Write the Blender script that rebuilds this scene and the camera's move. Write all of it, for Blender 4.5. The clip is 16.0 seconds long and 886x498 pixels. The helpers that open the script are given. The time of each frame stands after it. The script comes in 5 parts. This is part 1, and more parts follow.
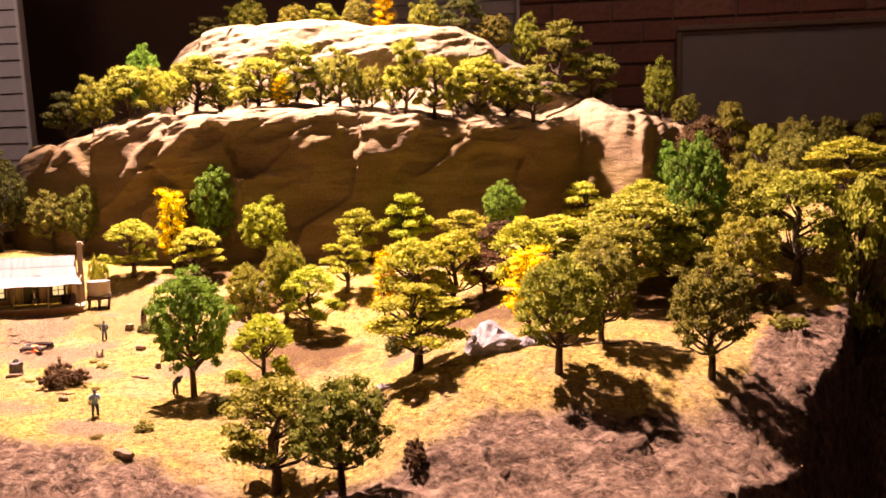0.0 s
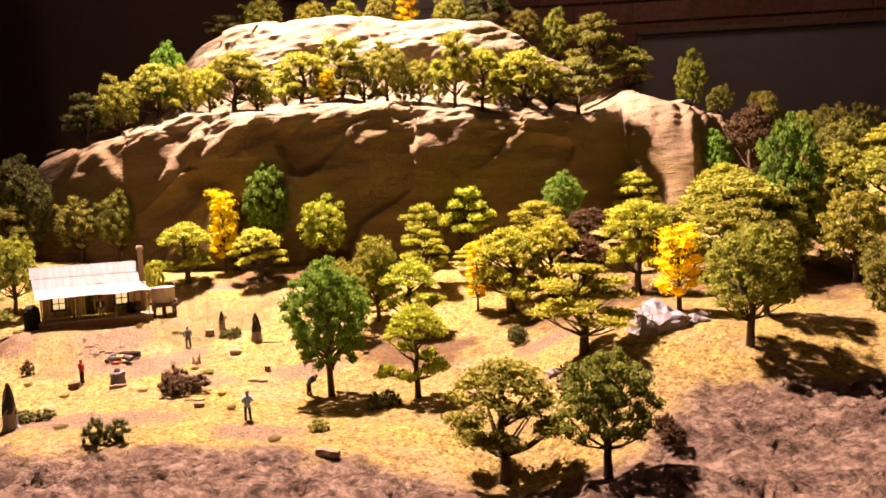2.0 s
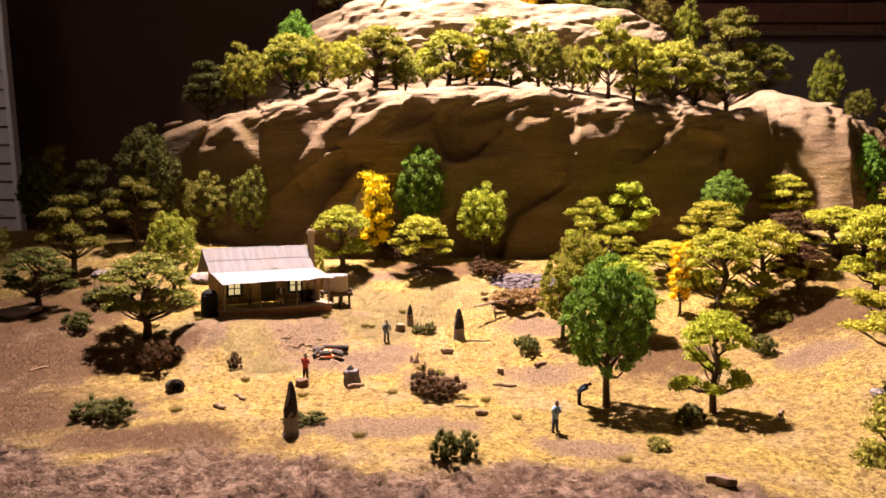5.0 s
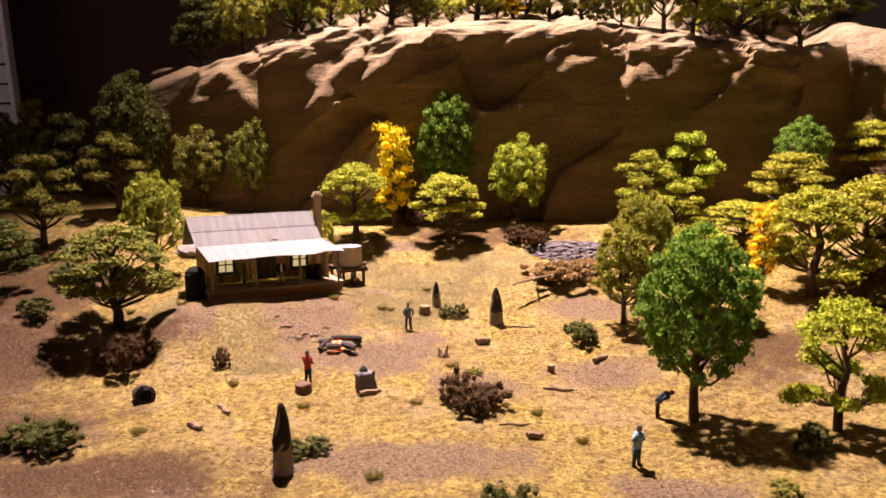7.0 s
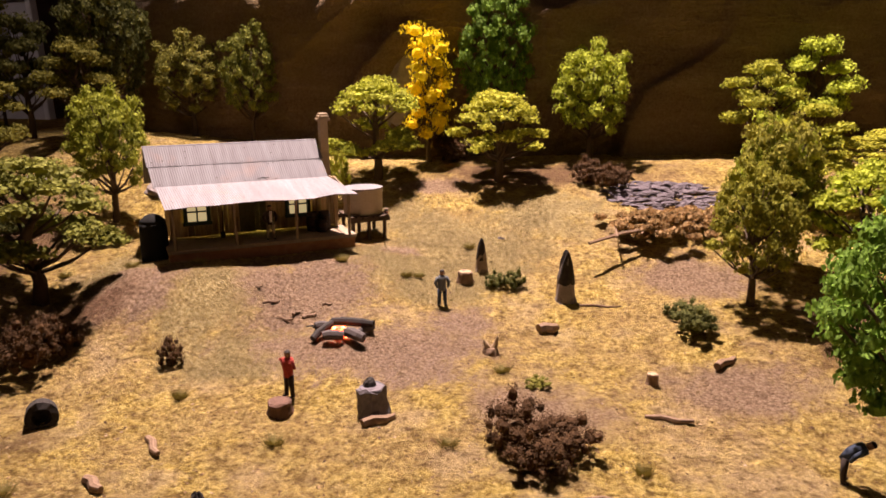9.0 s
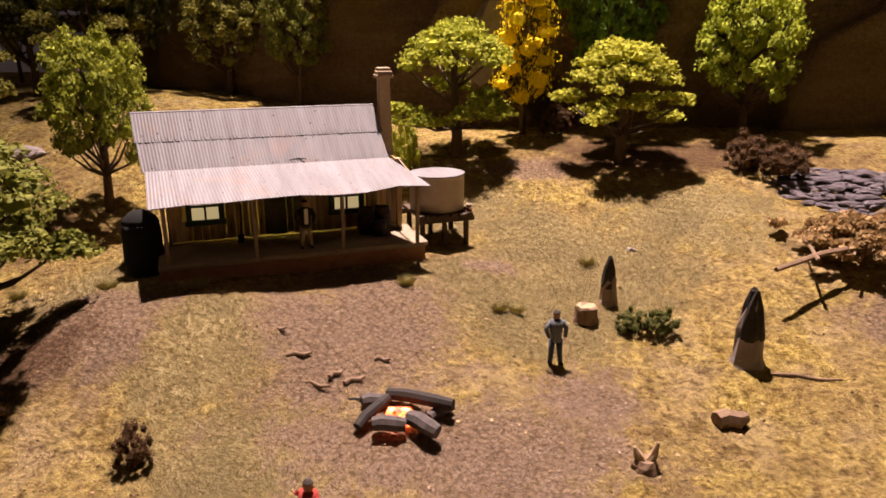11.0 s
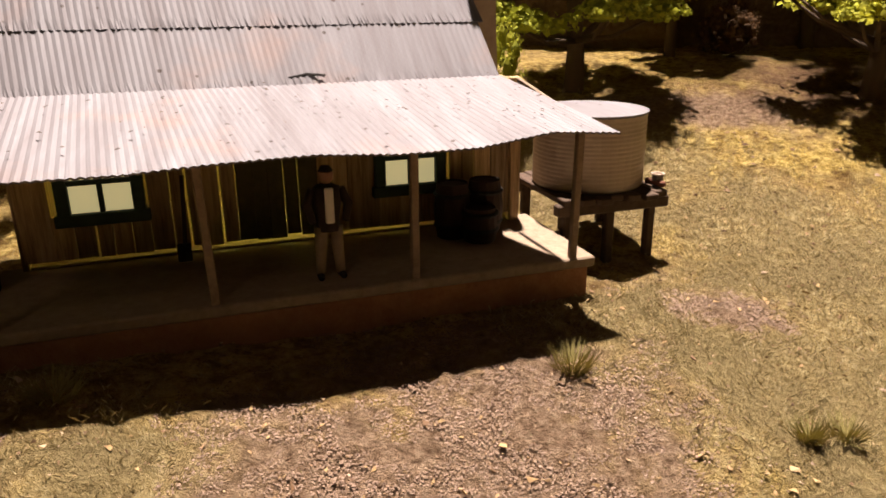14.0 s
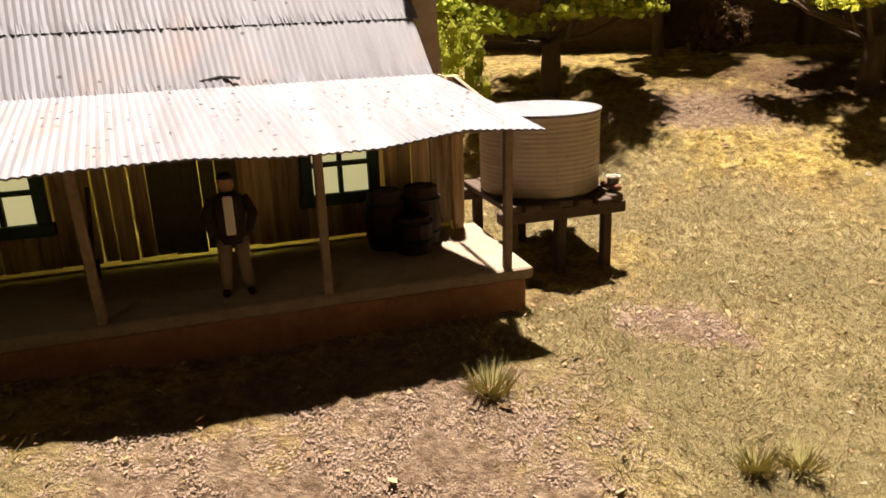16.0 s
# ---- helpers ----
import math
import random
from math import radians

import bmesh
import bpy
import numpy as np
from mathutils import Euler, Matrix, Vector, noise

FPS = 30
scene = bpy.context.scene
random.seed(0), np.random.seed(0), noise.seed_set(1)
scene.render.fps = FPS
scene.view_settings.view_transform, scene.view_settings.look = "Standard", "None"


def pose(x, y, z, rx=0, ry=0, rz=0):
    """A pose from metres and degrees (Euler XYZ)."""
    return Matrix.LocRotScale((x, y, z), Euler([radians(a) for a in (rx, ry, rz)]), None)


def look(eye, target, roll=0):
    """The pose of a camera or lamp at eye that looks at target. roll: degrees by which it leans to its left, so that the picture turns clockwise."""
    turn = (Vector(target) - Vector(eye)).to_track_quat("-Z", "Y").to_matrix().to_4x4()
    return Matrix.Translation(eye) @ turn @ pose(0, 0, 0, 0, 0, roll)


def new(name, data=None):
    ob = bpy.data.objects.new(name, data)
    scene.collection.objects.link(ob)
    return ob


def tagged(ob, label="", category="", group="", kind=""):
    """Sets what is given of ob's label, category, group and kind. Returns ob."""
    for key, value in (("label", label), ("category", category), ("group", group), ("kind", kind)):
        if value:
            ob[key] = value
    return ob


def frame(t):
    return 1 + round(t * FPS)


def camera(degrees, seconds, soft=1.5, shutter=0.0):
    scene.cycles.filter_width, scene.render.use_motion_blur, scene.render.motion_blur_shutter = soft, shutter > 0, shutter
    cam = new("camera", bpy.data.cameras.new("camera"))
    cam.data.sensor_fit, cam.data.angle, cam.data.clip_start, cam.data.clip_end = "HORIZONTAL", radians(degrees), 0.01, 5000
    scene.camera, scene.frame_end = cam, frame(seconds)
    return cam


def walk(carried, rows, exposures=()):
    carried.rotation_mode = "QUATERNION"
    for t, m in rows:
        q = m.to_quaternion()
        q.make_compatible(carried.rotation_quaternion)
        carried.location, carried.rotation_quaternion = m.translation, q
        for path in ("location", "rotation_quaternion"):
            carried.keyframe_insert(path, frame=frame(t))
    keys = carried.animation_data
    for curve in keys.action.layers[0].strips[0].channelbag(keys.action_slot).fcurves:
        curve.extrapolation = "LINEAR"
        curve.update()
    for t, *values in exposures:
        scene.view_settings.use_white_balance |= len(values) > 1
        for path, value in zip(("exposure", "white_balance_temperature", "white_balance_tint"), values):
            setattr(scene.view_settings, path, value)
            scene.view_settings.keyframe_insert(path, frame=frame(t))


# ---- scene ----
cam = camera(62.1, 16.0, 1.7)
# seconds, eye x y z, yaw, pitch, roll
PATH = [
    (0, 0.0830, -0.0555, 0.1361, 8.33, -4.71, -0.92),
    (0.5, 0.0242, -0.0432, 0.1261, 6.76, -4.15, -1.57),
    (1, -0.0284, -0.0449, 0.1269, 4.07, -3.45, -1.90),
    (1.5, -0.0528, -0.0553, 0.1244, 3.60, -3.48, -2.40),
    (2, -0.0745, -0.0535, 0.1186, 3.13, -3.93, -2.66),
    (2.5, -0.1128, -0.0519, 0.1199, 1.60, -4.12, -2.16),
    (3, -0.1489, -0.0451, 0.1222, 1.31, -4.21, -1.59),
    (3.5, -0.1913, -0.0405, 0.1233, 1.19, -4.15, -0.32),
    (4, -0.2326, -0.0324, 0.1235, 0.81, -4.33, -0.09),
    (4.2, -0.2460, -0.0285, 0.1234, 1.17, -4.35, 0.02),
    (6.3, -0.3178, 0.0515, 0.1193, 0.30, -6.43, 0.41),
    (6.5, -0.3117, 0.0675, 0.1204, 1.14, -6.92, 0.38),
    (7, -0.2993, 0.1011, 0.1197, 2.49, -7.97, -0.57),
    (7.5, -0.2944, 0.1363, 0.1184, 4.23, -9.38, -1.47),
    (8, -0.2967, 0.1743, 0.1137, 5.17, -10.57, -1.55),
    (8.5, -0.3021, 0.2181, 0.1089, 5.09, -12.23, -0.89),
    (9, -0.3083, 0.2487, 0.1061, 5.97, -13.32, -0.51),
    (9.2, -0.3103, 0.2612, 0.1039, 7.05, -13.87, -0.88),
    (11.3, -0.3466, 0.3893, 0.0967, 11.58, -16.58, -0.57),
    (11.5, -0.3531, 0.4006, 0.0939, 11.84, -16.79, -0.84),
    (12, -0.3725, 0.4235, 0.0949, 11.75, -18.77, -1.18),
    (12.5, -0.3860, 0.4595, 0.0911, 10.74, -19.50, -1.40),
    (13, -0.3911, 0.4870, 0.0810, 9.76, -20.58, -1.28),
    (13.5, -0.3957, 0.5010, 0.0718, 10.85, -20.08, -1.31),
    (14, -0.4000, 0.5157, 0.0652, 11.21, -19.24, -0.44),
    (14.5, -0.4004, 0.5239, 0.0633, 11.75, -18.19, -0.78),
    (15, -0.4013, 0.5274, 0.0587, 11.93, -18.18, -1.00),
    (15.5, -0.3939, 0.5274, 0.0600, 13.20, -18.02, -1.86),
    (16, -0.3839, 0.5289, 0.0606, 14.12, -17.87, -2.29),
]
walk(cam, [(t, pose(x, y, z, 0, 0, yaw) @ pose(0, 0, 0, 90 + pitch) @ pose(0, 0, 0, 0, 0, roll)) for t, x, y, z, yaw, pitch, roll in PATH],
     exposures=[(0.0, 0.66, 8200, 40), (2.5, 0.42, 7600, 31), (4.0, 0.25, 7100, 23), (8.0, -0.26, 6850, 26), (12.0, -0.63, 6850, 22), (15.0, -0.33, 6400, 7), (16.0, -0.2, 6300, 4)])

# ---- light and air ----
world = bpy.data.worlds.new("room_dark")
scene.world = world
world.use_nodes = True
world.node_tree.nodes["Background"].inputs[0].default_value = (1.0, 0.72, 0.5, 1)
world.node_tree.nodes["Background"].inputs[1].default_value = 0.125


def lamp(name, place, target, watts, colour, size, spread=math.pi):
    data = bpy.data.lights.new(name, "SPOT")
    data.energy, data.color, data.shadow_soft_size = watts, colour, size
    data.spot_size, data.spot_blend = spread, 0.8
    ob = new(name, data)
    ob.matrix_world = look(place, target)
    return ob


LAMP = (-0.48, 0.955, 1.1)
lamp("ceiling_spot", LAMP, (-0.07, 0.62, 0.0), 365.0, (1.0, 0.865, 0.78), 0.016, radians(72))
lamp("wall_washer", (-1.85, 1.15, 1.95), (-1.75, 2.15, 0.5), 24.0, (1.0, 0.88, 0.84), 0.03, radians(44))


# Added fill that brightens the back wall; no lamp is seen there.
back_fill = bpy.data.lights.new("back_wall_fill", "POINT")
back_fill.energy, back_fill.color, back_fill.shadow_soft_size = 3.2, (1.0, 0.8, 0.72), 0.1
new("back_wall_fill", back_fill).matrix_world = pose(0.6, 2.2, 1.85)
# Unseen soft fill added on the viewer's side to lift the shadows.
front_fill = bpy.data.lights.new("front_shadow_fill", "POINT")
front_fill.energy, front_fill.color, front_fill.shadow_soft_size = 8.5, (1.0, 0.7, 0.52), 0.22
new("front_shadow_fill", front_fill).matrix_world = pose(-0.5, -1.1, 1.75)


# ---- materials ----
def material(name):
    m = bpy.data.materials.new(name)
    m.use_nodes = True
    nt = m.node_tree
    return m, nt, nt.nodes["Principled BSDF"]


def node(nt, kind, **sets):
    n = nt.nodes.new(kind)
    for k, v in sets.items():
        if k in n.inputs:
            n.inputs[k].default_value = v
    return n


def noise_fac(nt, scale, detail=4.0, rough=0.6, coord="Object"):
    tc = nt.nodes.new("ShaderNodeTexCoord")
    n = node(nt, "ShaderNodeTexNoise", Scale=scale, Detail=detail, Roughness=rough)
    nt.links.new(tc.outputs[coord], n.inputs["Vector"])
    return n.outputs["Fac"]


def ramp(nt, fac, stops):
    r = nt.nodes.new("ShaderNodeValToRGB")
    els = r.color_ramp.elements
    while len(els) < len(stops):
        els.new(0.5)
    for e, (p, c) in zip(els, stops):
        e.position, e.color = p, (*c, 1)
    nt.links.new(fac, r.inputs["Fac"])
    return r.outputs["Color"]


def mix(nt, fac, a, b, mode="MIX"):
    m = nt.nodes.new("ShaderNodeMix")
    m.data_type, m.blend_type = "RGBA", mode
    for sock, v in ((m.inputs["Factor"], fac), (m.inputs["A"], a), (m.inputs["B"], b)):
        if isinstance(v, (int, float)):
            sock.default_value = v
        elif isinstance(v, tuple):
            sock.default_value = (*v, 1)
        else:
            nt.links.new(v, sock)
    return m.outputs["Result"]


def bump(nt, bsdf, height, strength, distance):
    b = node(nt, "ShaderNodeBump", Strength=strength, Distance=distance)
    nt.links.new(height, b.inputs["Height"])
    nt.links.new(b.outputs["Normal"], bsdf.inputs["Normal"])
    return b


def plain(name, dark, light, scale=300.0, rough=0.8, relief=0.4, distance=0.0004, metal=0.0, coord="Object"):
    """A mottled surface: two tones mixed at two scales, with fine relief."""
    m, nt, p = material(name)
    big = noise_fac(nt, scale * 0.15, 3, coord=coord)
    fine = noise_fac(nt, scale, 6, 0.7, coord=coord)
    c1 = ramp(nt, fine, [(0.3, dark), (0.7, light)])
    c2 = mix(nt, big, c1, tuple(0.5 * (a + b) for a, b in zip(dark, light)))
    nt.links.new(c2, p.inputs["Base Color"])
    p.inputs["Roughness"].default_value, p.inputs["Metallic"].default_value = rough, metal
    p.inputs["Specular IOR Level"].default_value = 0.25
    bump(nt, p, fine, relief, distance)
    return m


def mask_fac(nt, name):
    a = nt.nodes.new("ShaderNodeAttribute")
    a.attribute_name = name
    return a.outputs["Fac"]


def ground_material():
    m, nt, p = material("scenic_ground")
    fine = noise_fac(nt, 900, 6, 0.75)
    mid = noise_fac(nt, 120, 5, 0.65)
    grain = noise_fac(nt, 420, 6, 0.8)
    big = noise_fac(nt, 22, 4, 0.6)
    grass = ramp(nt, grain, [(0.38, (0.16, 0.095, 0.022)), (0.48, (0.42, 0.295, 0.078)), (0.62, (0.68, 0.53, 0.195))])
    olive = ramp(nt, fine, [(0.3, (0.19, 0.138, 0.055)), (0.7, (0.43, 0.335, 0.16))])
    dirt = ramp(nt, fine, [(0.34, (0.15, 0.092, 0.052)), (0.5, (0.34, 0.23, 0.142)), (0.66, (0.54, 0.40, 0.268))])
    grit = noise_fac(nt, 330, 5, 0.7)
    rock = ramp(nt, mid, [(0.38, (0.11, 0.06, 0.04)), (0.5, (0.25, 0.155, 0.11)), (0.62, (0.50, 0.345, 0.255))])
    rock = mix(nt, 0.45, rock, ramp(nt, grit, [(0.32, (0.06, 0.032, 0.022)), (0.5, (0.24, 0.15, 0.11)), (0.7, (0.44, 0.31, 0.23))]))
    wide = node(nt, "ShaderNodeTexNoise", Scale=45.0, Detail=4.0)
    tcr = nt.nodes["Texture Coordinate"]
    nt.links.new(tcr.outputs["Object"], wide.inputs["Vector"])
    bend = nt.nodes.new("ShaderNodeVectorMath")
    bend.operation = "MULTIPLY_ADD"
    bend.inputs[1].default_value = (0.03, 0.03, 0.03)
    nt.links.new(wide.outputs["Color"], bend.inputs[0]), nt.links.new(tcr.outputs["Object"], bend.inputs[2])
    lie = node(nt, "ShaderNodeMapping", Scale=(0.6, 1.3, 1.5), Rotation=(0, 0, 0.35))
    nt.links.new(bend.outputs[0], lie.inputs["Vector"])
    split = node(nt, "ShaderNodeTexNoise", Scale=85.0, Detail=8.0, Roughness=0.72)
    nt.links.new(lie.outputs["Vector"], split.inputs["Vector"])
    # Crevice shade painted into the rock: pits darkened, ridges lightened.
    gap = ramp(nt, split.outputs["Fac"], [(0.37, (0.12, 0.1, 0.09)), (0.455, (0.8, 0.8, 0.8)), (0.58, (1.2, 1.2, 1.2))])
    rock = mix(nt, ramp(nt, big, [(0.35, (0.4, 0.4, 0.4)), (0.6, (1.0, 1.0, 1.0))]), rock, mix(nt, 1.0, rock, gap, "MULTIPLY"))
    # Clod relief drawn in colour only: pale middles, shade painted between cells.
    clod = node(nt, "ShaderNodeTexVoronoi", Scale=620.0)
    nt.links.new(nt.nodes["Texture Coordinate"].outputs["Object"], clod.inputs["Vector"])
    dirt = mix(nt, 0.55, dirt, ramp(nt, clod.outputs["Distance"], [(0.15, (0.47, 0.33, 0.22)), (0.5, (0.32, 0.208, 0.13)), (0.75, (0.15, 0.085, 0.048))]))
    patch = ramp(nt, big, [(0.42, (0, 0, 0)), (0.58, (1, 1, 1))])
    flock = mix(nt, patch, grass, mix(nt, 0.35, grass, dirt))
    bare = ramp(nt, noise_fac(nt, 70, 5, 0.7), [(0.5, (0, 0, 0)), (0.66, (0.45, 0.45, 0.45))])
    flock = mix(nt, bare, flock, (0.24, 0.145, 0.07))
    pale = ramp(nt, noise_fac(nt, 34, 4, 0.6), [(0.52, (0, 0, 0)), (0.66, (0.6, 0.6, 0.6))])
    flock = mix(nt, pale, flock, ramp(nt, fine, [(0.3, (0.28, 0.19, 0.1)), (0.7, (0.6, 0.46, 0.29))]))
    clump = ramp(nt, noise_fac(nt, 170, 5, 0.7), [(0.34, (0.6, 0.54, 0.46)), (0.47, (1.12, 1.1, 1.05)), (0.66, (1.42, 1.4, 1.25))])
    flock = mix(nt, 1.0, flock, clump, "MULTIPLY")
    speck = ramp(nt, noise_fac(nt, 330, 3, 0.5), [(0.56, (0, 0, 0)), (0.68, (0.7, 0.7, 0.7))])
    flock = mix(nt, speck, flock, (0.15, 0.085, 0.03))
    c = mix(nt, mask_fac(nt, "dirt"), flock, dirt)
    straw = ramp(nt, noise_fac(nt, 48, 5, 0.65), [(0.42, (0, 0, 0)), (0.6, (0.85, 0.85, 0.85))])
    olive = mix(nt, straw, olive, ramp(nt, grain, [(0.38, (0.22, 0.15, 0.06)), (0.5, (0.42, 0.315, 0.13)), (0.62, (0.62, 0.5, 0.26))]))
    c = mix(nt, mask_fac(nt, "meadow"), c, olive)
    c = mix(nt, mask_fac(nt, "dark_patch"), c, ramp(nt, fine, [(0.3, (0.07, 0.036, 0.02)), (0.55, (0.17, 0.092, 0.05)), (0.75, (0.3, 0.185, 0.11))]))
    c = mix(nt, mask_fac(nt, "rock"), c, rock)
    nt.links.new(c, p.inputs["Base Color"])
    p.inputs["Roughness"].default_value = 0.95
    p.inputs["Specular IOR Level"].default_value = 0.1
    both = nt.nodes.new("ShaderNodeMath")
    both.operation = "MULTIPLY_ADD"
    both.inputs[1].default_value = 2.2
    nt.links.new(grain, both.inputs[0]), nt.links.new(mid, both.inputs[2])
    torn = nt.nodes.new("ShaderNodeMath")
    torn.operation = "MULTIPLY_ADD"
    steep = nt.nodes.new("ShaderNodeMath")
    steep.operation = "MULTIPLY"
    steep.inputs[1].default_value = 2.2
    nt.links.new(mask_fac(nt, "rock"), steep.inputs[0])
    nt.links.new(gap, torn.inputs[0]), nt.links.new(steep.outputs[0], torn.inputs[1]), nt.links.new(both.outputs[0], torn.inputs[2])
    bump(nt, p, torn.outputs[0], 1.0, 0.0028)
    return m


def cliff_material():
    m, nt, p = material("carved_sandstone")
    tc = nt.nodes.new("ShaderNodeTexCoord")
    mp = node(nt, "ShaderNodeMapping", Rotation=(0.0, 0.5, 0.15), Scale=(6.0, 14.0, 40.0))
    nt.links.new(tc.outputs["Object"], mp.inputs["Vector"])
    strata = node(nt, "ShaderNodeTexNoise", Scale=1.4, Detail=6.0, Roughness=0.65)
    nt.links.new(mp.outputs["Vector"], strata.inputs["Vector"])
    fine = noise_fac(nt, 500, 6, 0.7)
    big = noise_fac(nt, 9, 3)
    c = ramp(nt, strata.outputs["Fac"], [(0.25, (0.075, 0.041, 0.019)), (0.5, (0.145, 0.089, 0.046)), (0.75, (0.25, 0.17, 0.10))])
    c = mix(nt, 0.35, c, ramp(nt, fine, [(0.3, (0.10, 0.06, 0.03)), (0.7, (0.36, 0.27, 0.18))]))
    vm = node(nt, "ShaderNodeMapping", Rotation=(0.3, 0.45, 0.1), Scale=(9.0, 9.0, 26.0))
    nt.links.new(tc.outputs["Object"], vm.inputs["Vector"])
    warp = node(nt, "ShaderNodeTexNoise", Scale=1.2, Detail=3.0)
    nt.links.new(vm.outputs["Vector"], warp.inputs["Vector"])
    wv = nt.nodes.new("ShaderNodeVectorMath")
    wv.operation = "MULTIPLY_ADD"
    wv.inputs[1].default_value = (1.6, 1.6, 1.6)
    nt.links.new(warp.outputs["Color"], wv.inputs[0]), nt.links.new(vm.outputs["Vector"], wv.inputs[2])
    cell = nt.nodes.new("ShaderNodeTexVoronoi")
    cell.feature = "DISTANCE_TO_EDGE"
    cell.inputs["Scale"].default_value = 0.8
    nt.links.new(wv.outputs[0], cell.inputs["Vector"])
    crack = ramp(nt, cell.outputs["Distance"], [(0.0, (0.55, 0.55, 0.55)), (0.1, (1, 1, 1))])
    c = mix(nt, 0.08, c, mix(nt, 1.0, c, crack, "MULTIPLY"))
    moss = ramp(nt, big, [(0.5, (0, 0, 0)), (0.68, (0.55, 0.55, 0.55))])
    c = mix(nt, moss, c, (0.18, 0.125, 0.036))
    # Cliff painted paler above the rim, standing in for light on its top.
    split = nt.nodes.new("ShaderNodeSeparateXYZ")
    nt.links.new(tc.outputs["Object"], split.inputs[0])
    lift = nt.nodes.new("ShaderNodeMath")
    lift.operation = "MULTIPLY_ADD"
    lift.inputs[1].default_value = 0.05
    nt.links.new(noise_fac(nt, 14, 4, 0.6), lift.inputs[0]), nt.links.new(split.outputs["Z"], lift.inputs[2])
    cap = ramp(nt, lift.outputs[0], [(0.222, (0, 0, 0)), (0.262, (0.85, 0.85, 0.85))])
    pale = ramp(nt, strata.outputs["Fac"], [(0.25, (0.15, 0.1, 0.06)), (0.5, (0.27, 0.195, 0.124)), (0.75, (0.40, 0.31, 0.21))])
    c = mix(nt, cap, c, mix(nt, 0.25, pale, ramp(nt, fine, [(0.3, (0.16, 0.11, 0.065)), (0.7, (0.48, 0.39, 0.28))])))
    nt.links.new(c, p.inputs["Base Color"])
    p.inputs["Roughness"].default_value = 0.9
    p.inputs["Specular IOR Level"].default_value = 0.15
    add = nt.nodes.new("ShaderNodeMath")
    add.operation = "MULTIPLY_ADD"
    add.inputs[1].default_value = 3.0
    nt.links.new(strata.outputs["Fac"], add.inputs[0]), nt.links.new(fine, add.inputs[2])
    deep = nt.nodes.new("ShaderNodeMath")
    deep.operation = "MULTIPLY_ADD"
    deep.inputs[1].default_value = 1.0
    nt.links.new(add.outputs[0], deep.inputs[0]), nt.links.new(noise_fac(nt, 130, 4, 0.6), deep.inputs[2])
    bump(nt, p, deep.outputs[0], 0.9, 0.0022)
    return m


def foliage_material():
    """Scatter foam: the tree's own colour, varied from flake to flake."""
    m, nt, p = material("foliage_flock")
    info = nt.nodes.new("ShaderNodeObjectInfo")
    geo = nt.nodes.new("ShaderNodeNewGeometry")
    tone = ramp(nt, geo.outputs["Random Per Island"], [(0.0, (0.72, 0.74, 0.66)), (0.5, (1.1, 1.08, 1.05)), (1.0, (1.5, 1.45, 1.25))])
    c = mix(nt, 1.0, info.outputs["Color"], tone, "MULTIPLY")
    fine = noise_fac(nt, 40, 4)
    c = mix(nt, 0.5, c, mix(nt, 1.0, c, ramp(nt, fine, [(0.3, (0.65, 0.65, 0.65)), (0.7, (1.35, 1.35, 1.35))]), "MULTIPLY"))
    nt.links.new(c, p.inputs["Base Color"])
    p.inputs["Roughness"].default_value = 0.85
    p.inputs["Specular IOR Level"].default_value = 0.2
    thin = nt.nodes.new("ShaderNodeBsdfTranslucent")
    nt.links.new(c, thin.inputs["Color"])
    both = nt.nodes.new("ShaderNodeMixShader")
    both.inputs["Fac"].default_value = 0.34
    nt.links.new(p.outputs[0], both.inputs[1]), nt.links.new(thin.outputs[0], both.inputs[2])
    nt.links.new(both.outputs[0], nt.nodes["Material Output"].inputs["Surface"])
    return m


def iron_material():
    m, nt, p = material("weathered_roof_iron")
    tc = nt.nodes.new("ShaderNodeTexCoord")
    mp = node(nt, "ShaderNodeMapping", Scale=(260.0, 28.0, 28.0))
    nt.links.new(tc.outputs["Object"], mp.inputs["Vector"])
    streak = node(nt, "ShaderNodeTexNoise", Scale=1.0, Detail=5.0, Roughness=0.7)
    nt.links.new(mp.outputs["Vector"], streak.inputs["Vector"])
    rust = noise_fac(nt, 55, 4, 0.6)
    c = ramp(nt, streak.outputs["Fac"], [(0.3, (0.148, 0.133, 0.138)), (0.6, (0.195, 0.187, 0.197)), (0.8, (0.24, 0.234, 0.25))])
    r = ramp(nt, rust, [(0.58, (0, 0, 0)), (0.78, (0.5, 0.5, 0.5))])
    c = mix(nt, r, c, (0.28, 0.18, 0.142))
    fleck = node(nt, "ShaderNodeTexVoronoi", Scale=330.0)
    nt.links.new(tc.outputs["Object"], fleck.inputs["Vector"])
    few = nt.nodes.new("ShaderNodeSeparateXYZ")
    nt.links.new(fleck.outputs["Color"], few.inputs[0])
    spot = mix(nt, 1.0, ramp(nt, fleck.outputs["Distance"], [(0.1, (1, 1, 1)), (0.17, (0, 0, 0))]), ramp(nt, few.outputs[0], [(0.66, (0, 0, 0)), (0.7, (0.9, 0.9, 0.9))]), "MULTIPLY")
    c = mix(nt, spot, c, (0.055, 0.04, 0.032))
    nt.links.new(c, p.inputs["Base Color"])
    p.inputs["Metallic"].default_value = 0.25
    p.inputs["Roughness"].default_value = 0.68
    p.inputs["Specular IOR Level"].default_value = 0.25
    bump(nt, p, streak.outputs["Fac"], 0.25, 0.0002)
    return m


